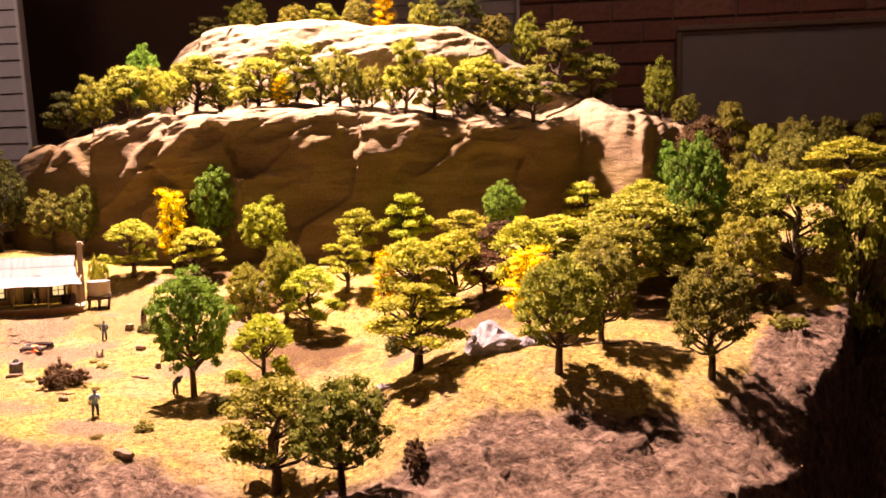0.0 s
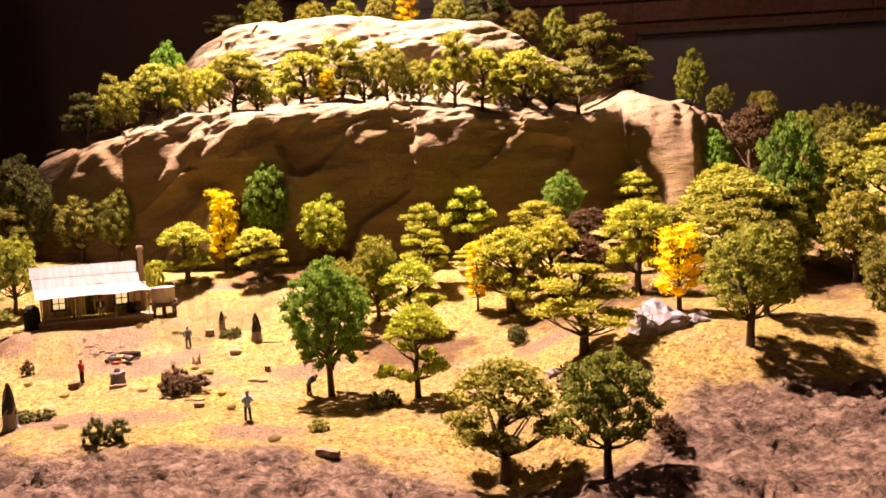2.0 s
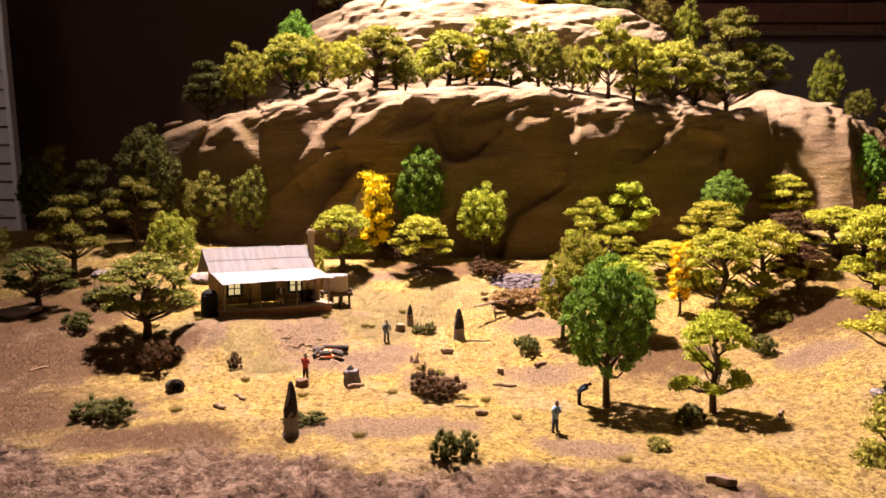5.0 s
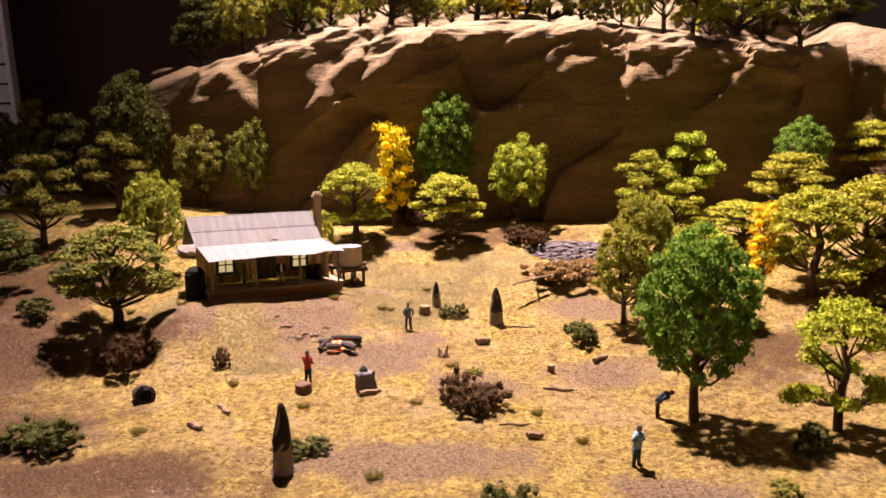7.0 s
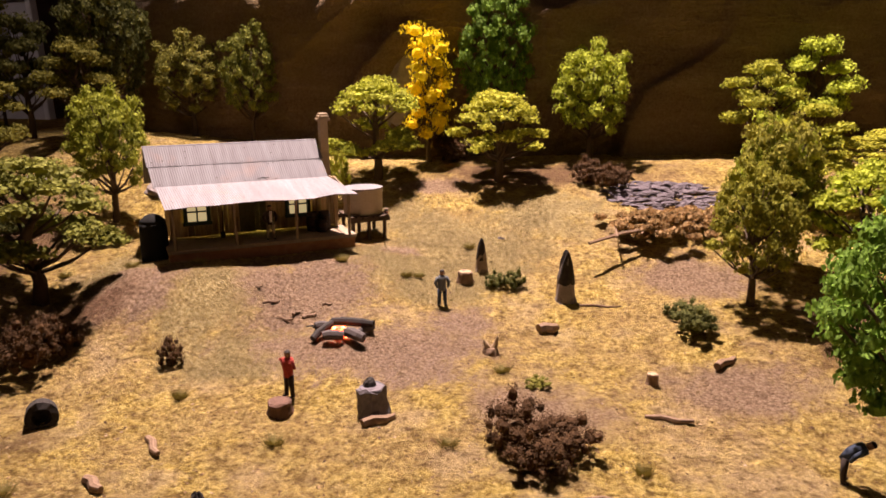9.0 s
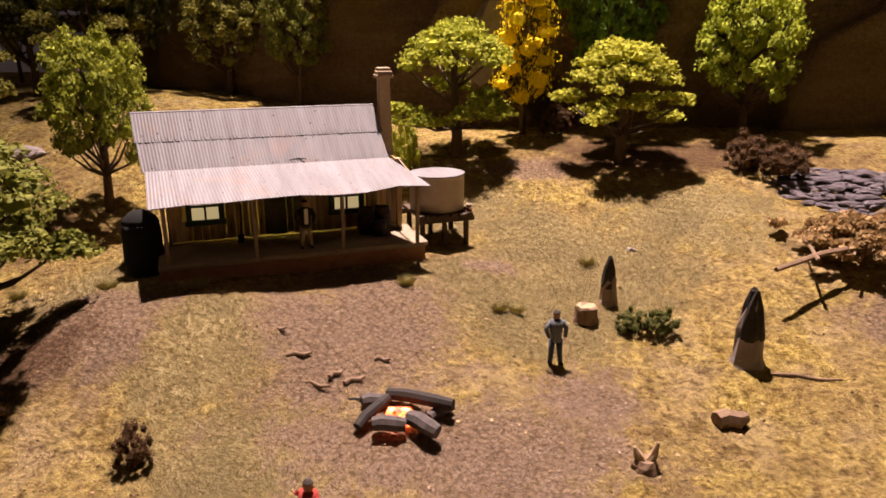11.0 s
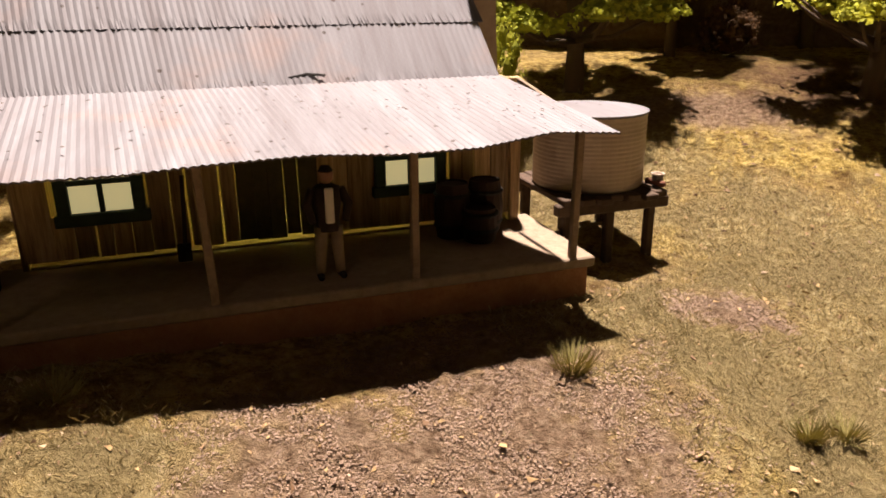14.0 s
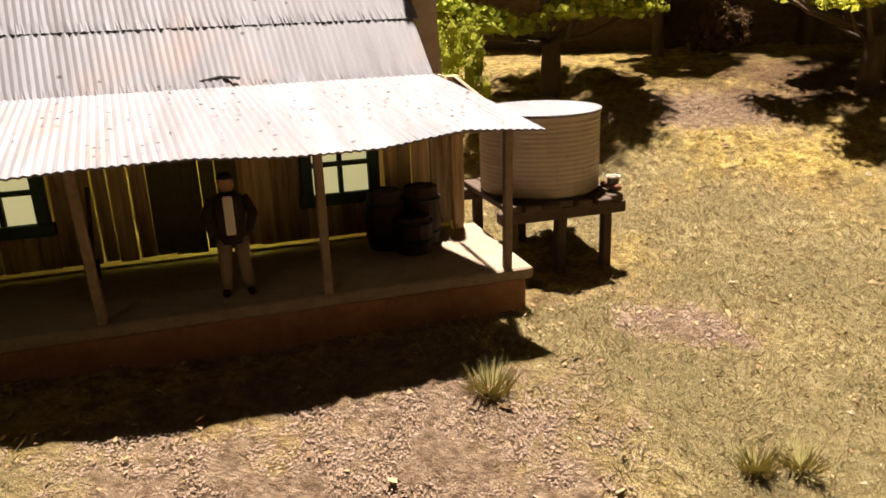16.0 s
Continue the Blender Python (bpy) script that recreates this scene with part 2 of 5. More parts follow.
def plank_material():
    m, nt, p = material("weathered_plank")
    tc = nt.nodes.new("ShaderNodeTexCoord")
    mp = node(nt, "ShaderNodeMapping", Scale=(900.0, 900.0, 60.0))
    nt.links.new(tc.outputs["Object"], mp.inputs["Vector"])
    grain = node(nt, "ShaderNodeTexNoise", Scale=1.0, Detail=5.0, Roughness=0.7)
    nt.links.new(mp.outputs["Vector"], grain.inputs["Vector"])
    info = nt.nodes.new("ShaderNodeObjectInfo")
    c = ramp(nt, grain.outputs["Fac"], [(0.3, (0.20, 0.12, 0.055)), (0.52, (0.50, 0.35, 0.19)), (0.75, (0.70, 0.55, 0.36))])
    tone = ramp(nt, info.outputs["Random"], [(0.0, (0.55, 0.55, 0.55)), (1.0, (1.15, 1.1, 1.0))])
    c = mix(nt, 1.0, c, tone, "MULTIPLY")
    nt.links.new(c, p.inputs["Base Color"])
    p.inputs["Roughness"].default_value = 0.85
    bump(nt, p, grain.outputs["Fac"], 0.5, 0.0003)
    return m


GROUND = ground_material()
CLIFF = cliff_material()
FOLIAGE = foliage_material()
IRON = iron_material()
PLANK = plank_material()
BARK = plain("tree_bark", (0.05, 0.032, 0.02), (0.14, 0.095, 0.06), 700)
RUBBLE = plain("grey_lilac_rubble", (0.085, 0.07, 0.08), (0.27, 0.225, 0.245), 260, relief=0.8, distance=0.001)
STONE = plain("grey_stone", (0.14, 0.11, 0.10), (0.31, 0.265, 0.255), 200, relief=0.7, distance=0.001)
BOULDER = plain("pale_boulder", (0.15, 0.13, 0.14), (0.34, 0.30, 0.32), 160, relief=0.8, distance=0.0015)
RENDER = plain("chimney_stone", (0.26, 0.18, 0.11), (0.48, 0.36, 0.24), 300)
POST = plain("dark_post", (0.12, 0.08, 0.05), (0.34, 0.25, 0.175), 500)
TIMBER = plain("grey_timber", (0.16, 0.11, 0.07), (0.36, 0.28, 0.2), 500)
CHARRED = plain("charred_timber", (0.008, 0.007, 0.006), (0.05, 0.04, 0.035), 500)
CUTWOOD = plain("cut_wood", (0.25, 0.165, 0.09), (0.44, 0.32, 0.2), 500)
LOGWOOD = plain("brown_dead_wood", (0.10, 0.058, 0.035), (0.29, 0.19, 0.12), 500)
BLOCKWOOD = plain("reddish_block_wood", (0.06, 0.03, 0.02), (0.17, 0.09, 0.06), 500)
HOLLOW = plain("grey_lilac_wood", (0.07, 0.06, 0.065), (0.2, 0.175, 0.185), 500)
DECKEDGE = plain("red_earth_edge", (0.17, 0.072, 0.034), (0.42, 0.205, 0.105), 300, relief=0.9, distance=0.001)
DOORWOOD = plain("greenish_door_plank", (0.045, 0.042, 0.02), (0.13, 0.115, 0.055), 500)
# Near-black for the tank: the shade it stands in is put into the colour.
SHADED_IRON = plain("shaded_iron", (0.004, 0.004, 0.004), (0.011, 0.01, 0.009), 300, rough=0.95, relief=0.1)
STANDWOOD = plain("stand_timber", (0.035, 0.021, 0.014), (0.12, 0.078, 0.052), 500)
PAIL = plain("pail_metal", (0.1, 0.09, 0.08), (0.2, 0.18, 0.165), 500, rough=0.45)
RUST = plain("rusty_iron", (0.1, 0.04, 0.025), (0.24, 0.1, 0.06), 500)
BRICKRED = plain("chimney_render", (0.2, 0.12, 0.07), (0.4, 0.28, 0.18), 400)
TANK = plain("tank_iron", (0.36, 0.28, 0.21), (0.52, 0.43, 0.345), 250, rough=0.6)
GREEN_PAINT = plain("dark_green_paint", (0.02, 0.035, 0.028), (0.05, 0.075, 0.06), 500)
BARREL = plain("dark_barrel", (0.02, 0.012, 0.01), (0.06, 0.035, 0.028), 500)
BLACK = plain("black_rubber", (0.01, 0.01, 0.01), (0.03, 0.03, 0.03), 500)


# ---- building helpers ----
def thing(name, place, label, category, group="", turn=0.0, kind=""):
    ob = new(name)
    ob.empty_display_size = 0.01
    ob.matrix_world = pose(*place, 0, 0, turn)
    return tagged(ob, label, category, group, kind)


def mesh_from(name, verts, faces, mat, smooth=False):
    me = bpy.data.meshes.new(name)
    me.from_pydata([tuple(v) for v in np.asarray(verts, float).tolist()], [], [tuple(f) for f in faces])
    me.materials.append(mat)
    if smooth:
        me.shade_smooth()
    me.update()
    return me


def part(name, bm, mat, parent=None, label="", smooth=False):
    me = bpy.data.meshes.new(name)
    bm.to_mesh(me)
    bm.free()
    me.materials.append(mat)
    if smooth:
        me.shade_smooth()
    ob = new(name, me)
    if parent is not None:
        ob.parent = parent
    return tagged(ob, label)


def piece(name, me, parent, m=None, label=""):
    ob = new(name, me)
    ob.parent = parent
    if m is not None:
        ob.matrix_basis = m
    return tagged(ob, label)


def box(bm, c, s, bevel=0.0, m=None):
    r = bmesh.ops.create_cube(bm, size=1.0)
    vs = r["verts"]
    for v in vs:
        v.co = Vector((v.co.x * s[0] + c[0], v.co.y * s[1] + c[1], v.co.z * s[2] + c[2]))
    if bevel:
        es = list({e for v in vs for e in v.link_edges})
        out = bmesh.ops.bevel(bm, geom=es, offset=bevel, segments=1, affect="EDGES")
        vs = list({v for f in out["faces"] for v in f.verts} | {v for v in vs if v.is_valid})
    if m is not None:
        bmesh.ops.transform(bm, matrix=m, verts=[v for v in vs if v.is_valid])
    return bm


def boxed(c, s, bevel=0.0, m=None):
    return box(bmesh.new(), c, s, bevel, m)


def lathe(profile, sides=16, rough=0.0, seed=0):
    """A turned body from (radius, height) rows, closed at both ends."""
    rng = random.Random(seed)
    bm = bmesh.new()
    rings = []
    for r, z in profile:
        rings.append([bm.verts.new(((r + rng.uniform(-rough, rough)) * math.cos(2 * math.pi * k / sides), (r + rng.uniform(-rough, rough)) * math.sin(2 * math.pi * k / sides), z + rng.uniform(-rough, rough))) for k in range(sides)])
    for a, b in zip(rings, rings[1:]):
        for k in range(sides):
            bm.faces.new((a[k], a[(k + 1) % sides], b[(k + 1) % sides], b[k]))
    bm.faces.new(rings[0][::-1]), bm.faces.new(rings[-1])
    return bm


def tube(path, radii, sides=7):
    """Vertices and faces of a tapered tube along points."""
    path = [Vector(p) for p in path]
    verts, faces = [], []
    for i, (p, r) in enumerate(zip(path, radii)):
        way = (path[min(i + 1, len(path) - 1)] - path[max(i - 1, 0)]).normalized()
        a = way.orthogonal().normalized()
        b = way.cross(a)
        for k in range(sides):
            t = 2 * math.pi * k / sides
            verts.append(p + r * (math.cos(t) * a + math.sin(t) * b))
    for i in range(len(path) - 1):
        for k in range(sides):
            j = i * sides
            faces.append((j + k, j + (k + 1) % sides, j + sides + (k + 1) % sides, j + sides + k))
    faces.append(tuple(range(sides))[::-1])
    faces.append(tuple(len(verts) - sides + k for k in range(sides)))
    return verts, faces


def joined(chunks):
    verts, faces = [], []
    for v, f in chunks:
        n = len(verts)
        verts.extend(v)
        faces.extend(tuple(i + n for i in q) for q in f)
    return verts, faces


def step(x, a, b):
    t = min(1.0, max(0.0, (x - a) / (b - a)))
    return t * t * (3 - 2 * t)


def blob(x, y, cx, cy, rx, ry):
    return math.exp(-(((x - cx) / rx) ** 2) - ((y - cy) / ry) ** 2)


def wob(x, y, s, seed=0.0):
    return noise.fractal(Vector((x * s + seed, y * s - seed, seed * 0.7)), 1.0, 2.0, 4)


# ---- the modelled land ----
EDGE = [(-0.6, 0.40), (-0.48, 0.353), (-0.42, 0.367), (-0.376, 0.351), (-0.32, 0.318), (-0.29, 0.325), (-0.25, 0.342), (-0.2, 0.343), (-0.156, 0.33), (-0.125, 0.32), (-0.06, 0.305), (0.0, 0.305), (0.012, 0.33), (0.06, 0.372), (0.08, 0.382), (0.11, 0.357), (0.135, 0.376), (0.18, 0.388), (0.2, 0.412), (0.226, 0.477), (0.3, 0.59), (0.33, 0.61), (0.45, 0.8)]
EDGE_AT = np.interp(np.arange(-1.6, 1.4, 0.001), [p[0] for p in EDGE], [p[1] for p in EDGE]).tolist()


def front_edge(x):
    """How far towards the viewer the grassy top reaches."""
    return EDGE_AT[max(0, min(len(EDGE_AT) - 1, int((x + 1.6) * 1000)))]


def board_edge(x):
    """Where the front bank drops away from the layout."""
    return 0.15 + 0.15 * step(x, 0.11, 0.18) + 0.1 * step(x, 0.18, 0.25) + 0.34 * step(x, 0.22, 0.42)


COT = (-0.4030, 0.6407)
COT_TURN = 30.25
COT_SCALE, COT_Z = 0.95, 0.0025
COS_T, SIN_T = math.cos(radians(COT_TURN)), math.sin(radians(COT_TURN))


def house_pad(x, y):
    """How much a place belongs to the levelled ground round the cottage."""
    u, v = (x - COT[0]) * COS_T + (y - COT[1]) * SIN_T, (y - COT[1]) * COS_T - (x - COT[0]) * SIN_T
    return step(u, -0.15, -0.11) * (1 - step(u, 0.0, 0.065)) * step(v, -0.075, -0.004) * (1 - step(v, 0.055, 0.09))


def soft_ground(x, y):
    h = -0.0155 * (1 - step(y, 0.46, 0.62)) * (1 - step(x, -0.1, 0.0)) - 0.005 * blob(x, y, -0.16, 0.46, 0.09, 0.1) + 0.006 * blob(x, y, -0.30, 0.34, 0.06, 0.05)
    h -= 0.006 * blob(x, y, -0.265, 0.55, 0.06, 0.05) + 0.004 * blob(x, y, -0.34, 0.6, 0.04, 0.03)
    h += 0.028 * step(x, -0.06, 0.06) * step(y, 0.34, 0.44) - 0.022 * blob(x, y, -0.05, 0.31, 0.06, 0.05)
    h += 0.045 * step(y, 0.60, 0.80) + 0.016 * step(-x, 0.44, 0.6) * step(y, 0.45, 0.6)
    h += 0.05 * step(x, 0.2, 0.45) * step(y, 0.5, 0.8)
    return h + (0.0130 - h) * house_pad(x, y) + 0.006 * blob(x, y, -0.458, 0.570, 0.032, 0.028)


def ground_height(x, y):
    h = soft_ground(x, y) + 0.0025 * wob(x, y, 9, 1.3) * (1 - 0.9 * house_pad(x, y))
    over = max(0.0, front_edge(x) - y + 0.012 * wob(x, y, 22, 5.0))
    h -= 0.16 * max(0.0, over - 0.035)
    h -= (1.8 + 2.4 * step(x, 0.1, 0.2)) * max(0.0, board_edge(x) - y + 0.01 * wob(x, y, 14, 7.0))
    return max(h, -0.4)


DIRT = [(-0.41, 0.585, 0.04, 0.045), (-0.37, 0.54, 0.06, 0.03), (-0.335, 0.575, 0.018, 0.02), (-0.33, 0.40, 0.07, 0.03), (-0.215, 0.63, 0.035, 0.03), (-0.365, 0.735, 0.035, 0.014), (-0.49, 0.56, 0.03, 0.03), (-0.22, 0.38, 0.04, 0.02), (-0.50, 0.43, 0.03, 0.03), (-0.371, 0.645, 0.014, 0.009), (-0.62, 0.50, 0.08, 0.12), (-0.56, 0.41, 0.06, 0.05), (-0.225, 0.525, 0.04, 0.025), (-0.03, 0.52, 0.03, 0.03), (-0.3, 0.5, 0.03, 0.02), (-0.47, 0.38, 0.06, 0.02)]
MEADOW = [(-0.335, 0.655, 0.05, 0.045), (-0.30, 0.70, 0.04, 0.03), (-0.40, 0.70, 0.03, 0.03), (-0.385, 0.625, 0.03, 0.03), (-0.35, 0.625, 0.04, 0.035), (-0.45, 0.565, 0.03, 0.035), (-0.50, 0.59, 0.035, 0.04), (-0.43, 0.53, 0.03, 0.025), (-0.36, 0.68, 0.03, 0.02)]


def dirt_at(x, y):
    d = max(math.exp(-(((x - a) / p) ** 2) - ((y - b) / q) ** 2) for a, b, p, q in DIRT)
    return float(step(d + 0.3 * wob(x, y, 45, 2.0) + 0.22 * wob(x, y, 260, 6.0), 0.26, 0.78))


def meadow_at(x, y):
    g = max(math.exp(-(((x - a) / p) ** 2) - ((y - b) / q) ** 2) for a, b, p, q in MEADOW)
    return float(step(g + 0.35 * wob(x, y, 50, 8.0) + 0.2 * wob(x, y, 260, 3.0), 0.2, 0.75)) * (1 - dirt_at(x, y))


# Centre and reach of each darker brown patch on the ground.
DARK_PATCHES = [(-0.56, 0.43, 0.09, 0.06), (-0.59, 0.52, 0.07, 0.06), (-0.64, 0.61, 0.1, 0.1), (-0.505, 0.548, 0.028, 0.022), (-0.45, 0.385, 0.07, 0.03), (-0.13, 0.56, 0.06, 0.05), (0.03, 0.6, 0.1, 0.08), (-0.3, 0.76, 0.1, 0.025), (0.2, 0.62, 0.1, 0.1)]


def dark_patch_at(x, y):
    g = max(math.exp(-(((x - a) / p) ** 2) - ((y - b) / q) ** 2) for a, b, p, q in DARK_PATCHES)
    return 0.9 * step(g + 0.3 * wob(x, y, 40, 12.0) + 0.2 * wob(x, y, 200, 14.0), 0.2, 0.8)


def build_ground():
    xs = np.concatenate([np.arange(-1.5, -0.72, 0.015), np.arange(-0.72, -0.5, 0.004), np.arange(-0.5, -0.3, 0.0017), np.arange(-0.3, 0.36, 0.003), np.arange(0.36, 1.3, 0.012)])
    ys = np.concatenate([np.arange(-0.02, 0.18, 0.01), np.arange(0.18, 0.42, 0.0025), np.arange(0.42, 0.54, 0.004), np.arange(0.54, 0.67, 0.0017), np.arange(0.67, 0.76, 0.004), np.arange(0.76, 1.05, 0.01)])
    verts, dirt, meadow, rock, dark_patch = [], [], [], [], []
    for y in ys:
        for x in xs:
            h = ground_height(x, y)
            over = front_edge(x) - y + 0.02 * wob(x, y, 22, 5.0)
            k = float(step(over, -0.012, 0.012))
            d, g = dirt_at(x, y), meadow_at(x, y)
            if k > 0.02:
                cr = wob(x, y, 28, 11.0)
                q = Vector((x * 20 + 0.6 * cr, y * 26, 1.0))
                dist, seeds = noise.voronoi(q)
                tilt = noise.noise_vector(seeds[0] * 3.7)
                h += k * (0.008 * ((q - seeds[0]).dot(tilt) + 0.4 * tilt.z) * min(1.0, (dist[1] - dist[0]) * 9) - 0.003 * max(0.0, 0.1 - dist[1] + dist[0]) / 0.1)
                q = Vector((x * 75 + 0.8 * cr, y * 105 + cr, 4.0))
                dist, seeds = noise.voronoi(q)
                tilt = noise.noise_vector(seeds[0] * 2.9)
                h += k * (0.0060 * ((q - seeds[0]).dot(tilt) + 0.5 * tilt.x) + 0.0035 * (0.25 - abs(wob(x, y, 60, 3.0))) + 0.0012 * wob(x, y, 230, 3.0))
            h += 0.0007 * wob(x, y, 180, 9.0) + (0.0005 + 0.0003 * d) * wob(x, y, 520, 4.0)
            verts.append((x, y, h)), dirt.append(d * (1 - k)), meadow.append(g * (1 - k)), rock.append(k), dark_patch.append(dark_patch_at(x, y))
    n = len(xs)
    faces = [(j * n + i, j * n + i + 1, (j + 1) * n + i + 1, (j + 1) * n + i) for j in range(len(ys) - 1) for i in range(n - 1)]
    me = mesh_from("ground", verts, faces, GROUND, True)
    for name, values in (("dirt", dirt), ("meadow", meadow), ("rock", rock), ("dark_patch", dark_patch)):
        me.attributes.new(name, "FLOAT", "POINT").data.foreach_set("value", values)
    return tagged(new("ground", me), "yellow flocked model ground with bare pinkish dirt patches and rocky front bank", "ground", kind="structure")


build_ground()


def lerp(x, pairs):
    return float(np.interp(x, [p[0] for p in pairs], [p[1] for p in pairs]))


RIM_Y = [(-0.8, 1.04), (-0.70, 0.95), (-0.635, 0.885), (-0.46, 0.852), (-0.29, 0.828), (-0.13, 0.862), (0.02, 0.912), (0.09, 0.975), (0.125, 1.005), (0.155, 0.975), (0.2, 0.95), (0.26, 1.0), (0.34, 1.05), (0.6, 1.15)]
RIM_Z = [(-0.8, 0.05), (-0.70, 0.15), (-0.649, 0.186), (-0.58, 0.208), (-0.513, 0.224), (-0.449, 0.236), (-0.308, 0.240), (-0.247, 0.244), (-0.174, 0.237), (-0.105, 0.232), (0.041, 0.224), (0.07, 0.219), (0.1, 0.232), (0.135, 0.252), (0.193, 0.229), (0.278, 0.214), (0.36, 0.17), (0.6, 0.1)]
TOP_Y = [(-0.8, 1.18), (-0.55, 1.09), (-0.487, 1.03), (-0.343, 0.975), (-0.08, 0.975), (0.0, 1.0), (0.1, 1.06), (0.6, 1.25)]
TOP_Z = [(-0.8, 0.06), (-0.65, 0.23), (-0.57, 0.31), (-0.52, 0.35), (-0.469, 0.368), (-0.43, 0.377), (-0.338, 0.376), (-0.259, 0.378), (-0.181, 0.370), (-0.103, 0.364), (-0.049, 0.358), (-0.01, 0.345), (0.021, 0.318), (0.055, 0.303), (0.107, 0.275), (0.2, 0.25), (0.3, 0.22), (0.6, 0.12)]


# shelves carved into the lower face: two ends along the face, and how far each juts out
SHELVES = [(-0.419, 0.18, -0.362, 0.225, 0.014), (-0.455, 0.169, -0.418, 0.215, 0.012), (-0.471, 0.159, -0.439, 0.173, 0.01), (-0.549, 0.202, -0.511, 0.161, 0.01), (-0.281, 0.203, -0.239, 0.209, 0.006), (-0.208, 0.199, -0.172, 0.205, 0.006), (-0.434, 0.11, -0.394, 0.136, 0.004), (-0.532, 0.21, -0.46, 0.229, 0.006)]


def shelf(x, z):
    d = 0.0
    for x0, z0, x1, z1, reach in SHELVES:
        run = math.hypot(x1 - x0, z1 - z0)
        ex, ez = (x1 - x0) / run, (z1 - z0) / run
        along = (x - x0) * ex + (z - z0) * ez
        below = abs(ex) / ex * ((x - x0) * ez - (z - z0) * ex)
        d += reach * step(along, -0.012, 0.006) * (1 - step(along, run - 0.006, run + 0.02)) * 0.75 * step(below, -0.004, 0.005) * (1 - step(below, 0.007, 0.045))
    return d


def build_cliff():
    xs = np.arange(-0.8, 0.6, 0.003)
    cols = []
    for x in xs:
        ry, rz, ty, tz = (lerp(x, q) for q in (RIM_Y, RIM_Z, TOP_Y, TOP_Z))
        tz = max(tz, rz + 0.012)
        ty = max(ty, ry + 0.06)
        lean = 1 + 2.2 * step(x, 0.07, 0.14)
        pr = [(0, ry - 0.024 * lean, -0.03), (30, ry - 0.026 * (0.35 + 0.65 * lean), rz * 0.35), (55, ry - 0.024 * (0.65 + 0.35 * lean), rz * 0.72), (71, ry - 0.018, rz * 0.94), (78, ry - 0.004, rz * 0.995), (82, ry + 0.01, rz), (95, ry + 0.05, rz + 0.008), (105, ty - 0.03, rz + 0.012), (118, ty - 0.012, rz + 0.35 * (tz - rz)), (132, ty - 0.006, rz + 0.72 * (tz - rz)), (140, ty + 0.012, tz), (152, ty + 0.06, tz + 0.012), (165, ty + 0.16, tz - 0.02), (175, ty + 0.22, -0.05)]
        k = [p[0] for p in pr]
        s = np.arange(0, 176, 1.0)
        cols.append(np.stack([np.full(len(s), x), np.interp(s, k, [p[1] for p in pr]), np.interp(s, k, [p[2] for p in pr])], 1))
    g = np.array(cols)
    for _ in range(2):
        g[:, 1:-1] = 0.25 * g[:, :-2] + 0.5 * g[:, 1:-1] + 0.25 * g[:, 2:]
    out = g.copy()
    n_s = g.shape[1]
    push, shelves = np.zeros(g.shape[:2]), np.zeros(g.shape[:2])
    for i in range(g.shape[0]):
        for j in range(n_s):
            x, y, z = g[i, j]
            s = j * 1.0
            edge = math.exp(-(((s - 76) / 13) ** 2)) + math.exp(-(((s - 134) / 13) ** 2))
            sl = z - 0.22 * x + 0.012 * noise.noise(Vector((x * 6, 0, z * 6)))
            d = 0.0045 * noise.fractal(Vector((x * 4, y * 4, sl * 24)), 1.0, 2.0, 3)
            d += 0.010 * (0.3 - abs(noise.fractal(Vector((x * 6 + 3 + 5 * z, y * 4, (z - 0.8 * x) * 7)), 1.0, 2.0, 2)))
            q = Vector((x * 9 + 3 * z, y * 7, (z - 0.35 * x) * 26 + 0.6 * noise.noise(Vector((x * 9, y * 9, z * 9)))))
            dist, seeds = noise.voronoi(q)
            tilt = noise.noise_vector(seeds[0] * 5.3)
            d += (0.003 + 0.0095 * edge) * (1 - 0.55 * step(s, 90, 104)) * (1 - 0.6 * step(x, 0.07, 0.12)) * ((q - seeds[0]).dot(tilt) + 0.5 * tilt.x) * min(1.0, (dist[1] - dist[0]) * 6)
            lean, across = 0.62 * x + 0.78 * z, 0.78 * x - 0.62 * z
            q = Vector((lean * 9 + 2, y * 6, across * 19 + 0.35 * noise.noise(Vector((x * 12, y * 9, z * 12)))))
            dist, seeds = noise.voronoi(q)
            tilt = noise.noise_vector(seeds[0] * 4.1)
            d += (0.02 + 0.034 * step(-x, 0.2, 0.42)) * ((q - seeds[0]).dot(tilt) + 0.5 * tilt.y) * (1 - 0.4 * edge) * (1 - 0.8 * step(s, 88, 100)) * (1 - 0.85 * step(x, 0.05, 0.11))
            d += 0.0009 * noise.fractal(Vector((x * 60, y * 60, z * 60)), 1.0, 2.0, 3)
            d += (0.0012 + 0.0020 * edge) * noise.fractal(Vector((x * 22, y * 22, sl * 150)), 1.0, 2.0, 3)
            if x > 0.09:
                d += 0.013 * min(1.0, (x - 0.09) / 0.05) * noise.noise(Vector((x * 60 - 12 * z, y * 20, z * 3)))
            if s < 86:
                d = min(d, 0.004 + 0.1 * max(0.0, d - 0.004))
            push[i, j] = d * (1.0 if j < n_s * 0.92 else 0.2)
            shelves[i, j] = shelf(x, z) if s < 80 else 0.0
    for a in (0, 1, 0):
        soft = 0.25 * np.roll(push, 1, a) + 0.5 * push + 0.25 * np.roll(push, -1, a)
        push = np.where(np.arange(n_s)[None, :] < 66, soft, 0.75 * push + 0.25 * soft)
    for a in (0, 1, 0, 1):
        shelves = 0.25 * np.roll(shelves, 1, a) + 0.5 * shelves + 0.25 * np.roll(shelves, -1, a)
    push += shelves
    out[:, :, 1] -= push
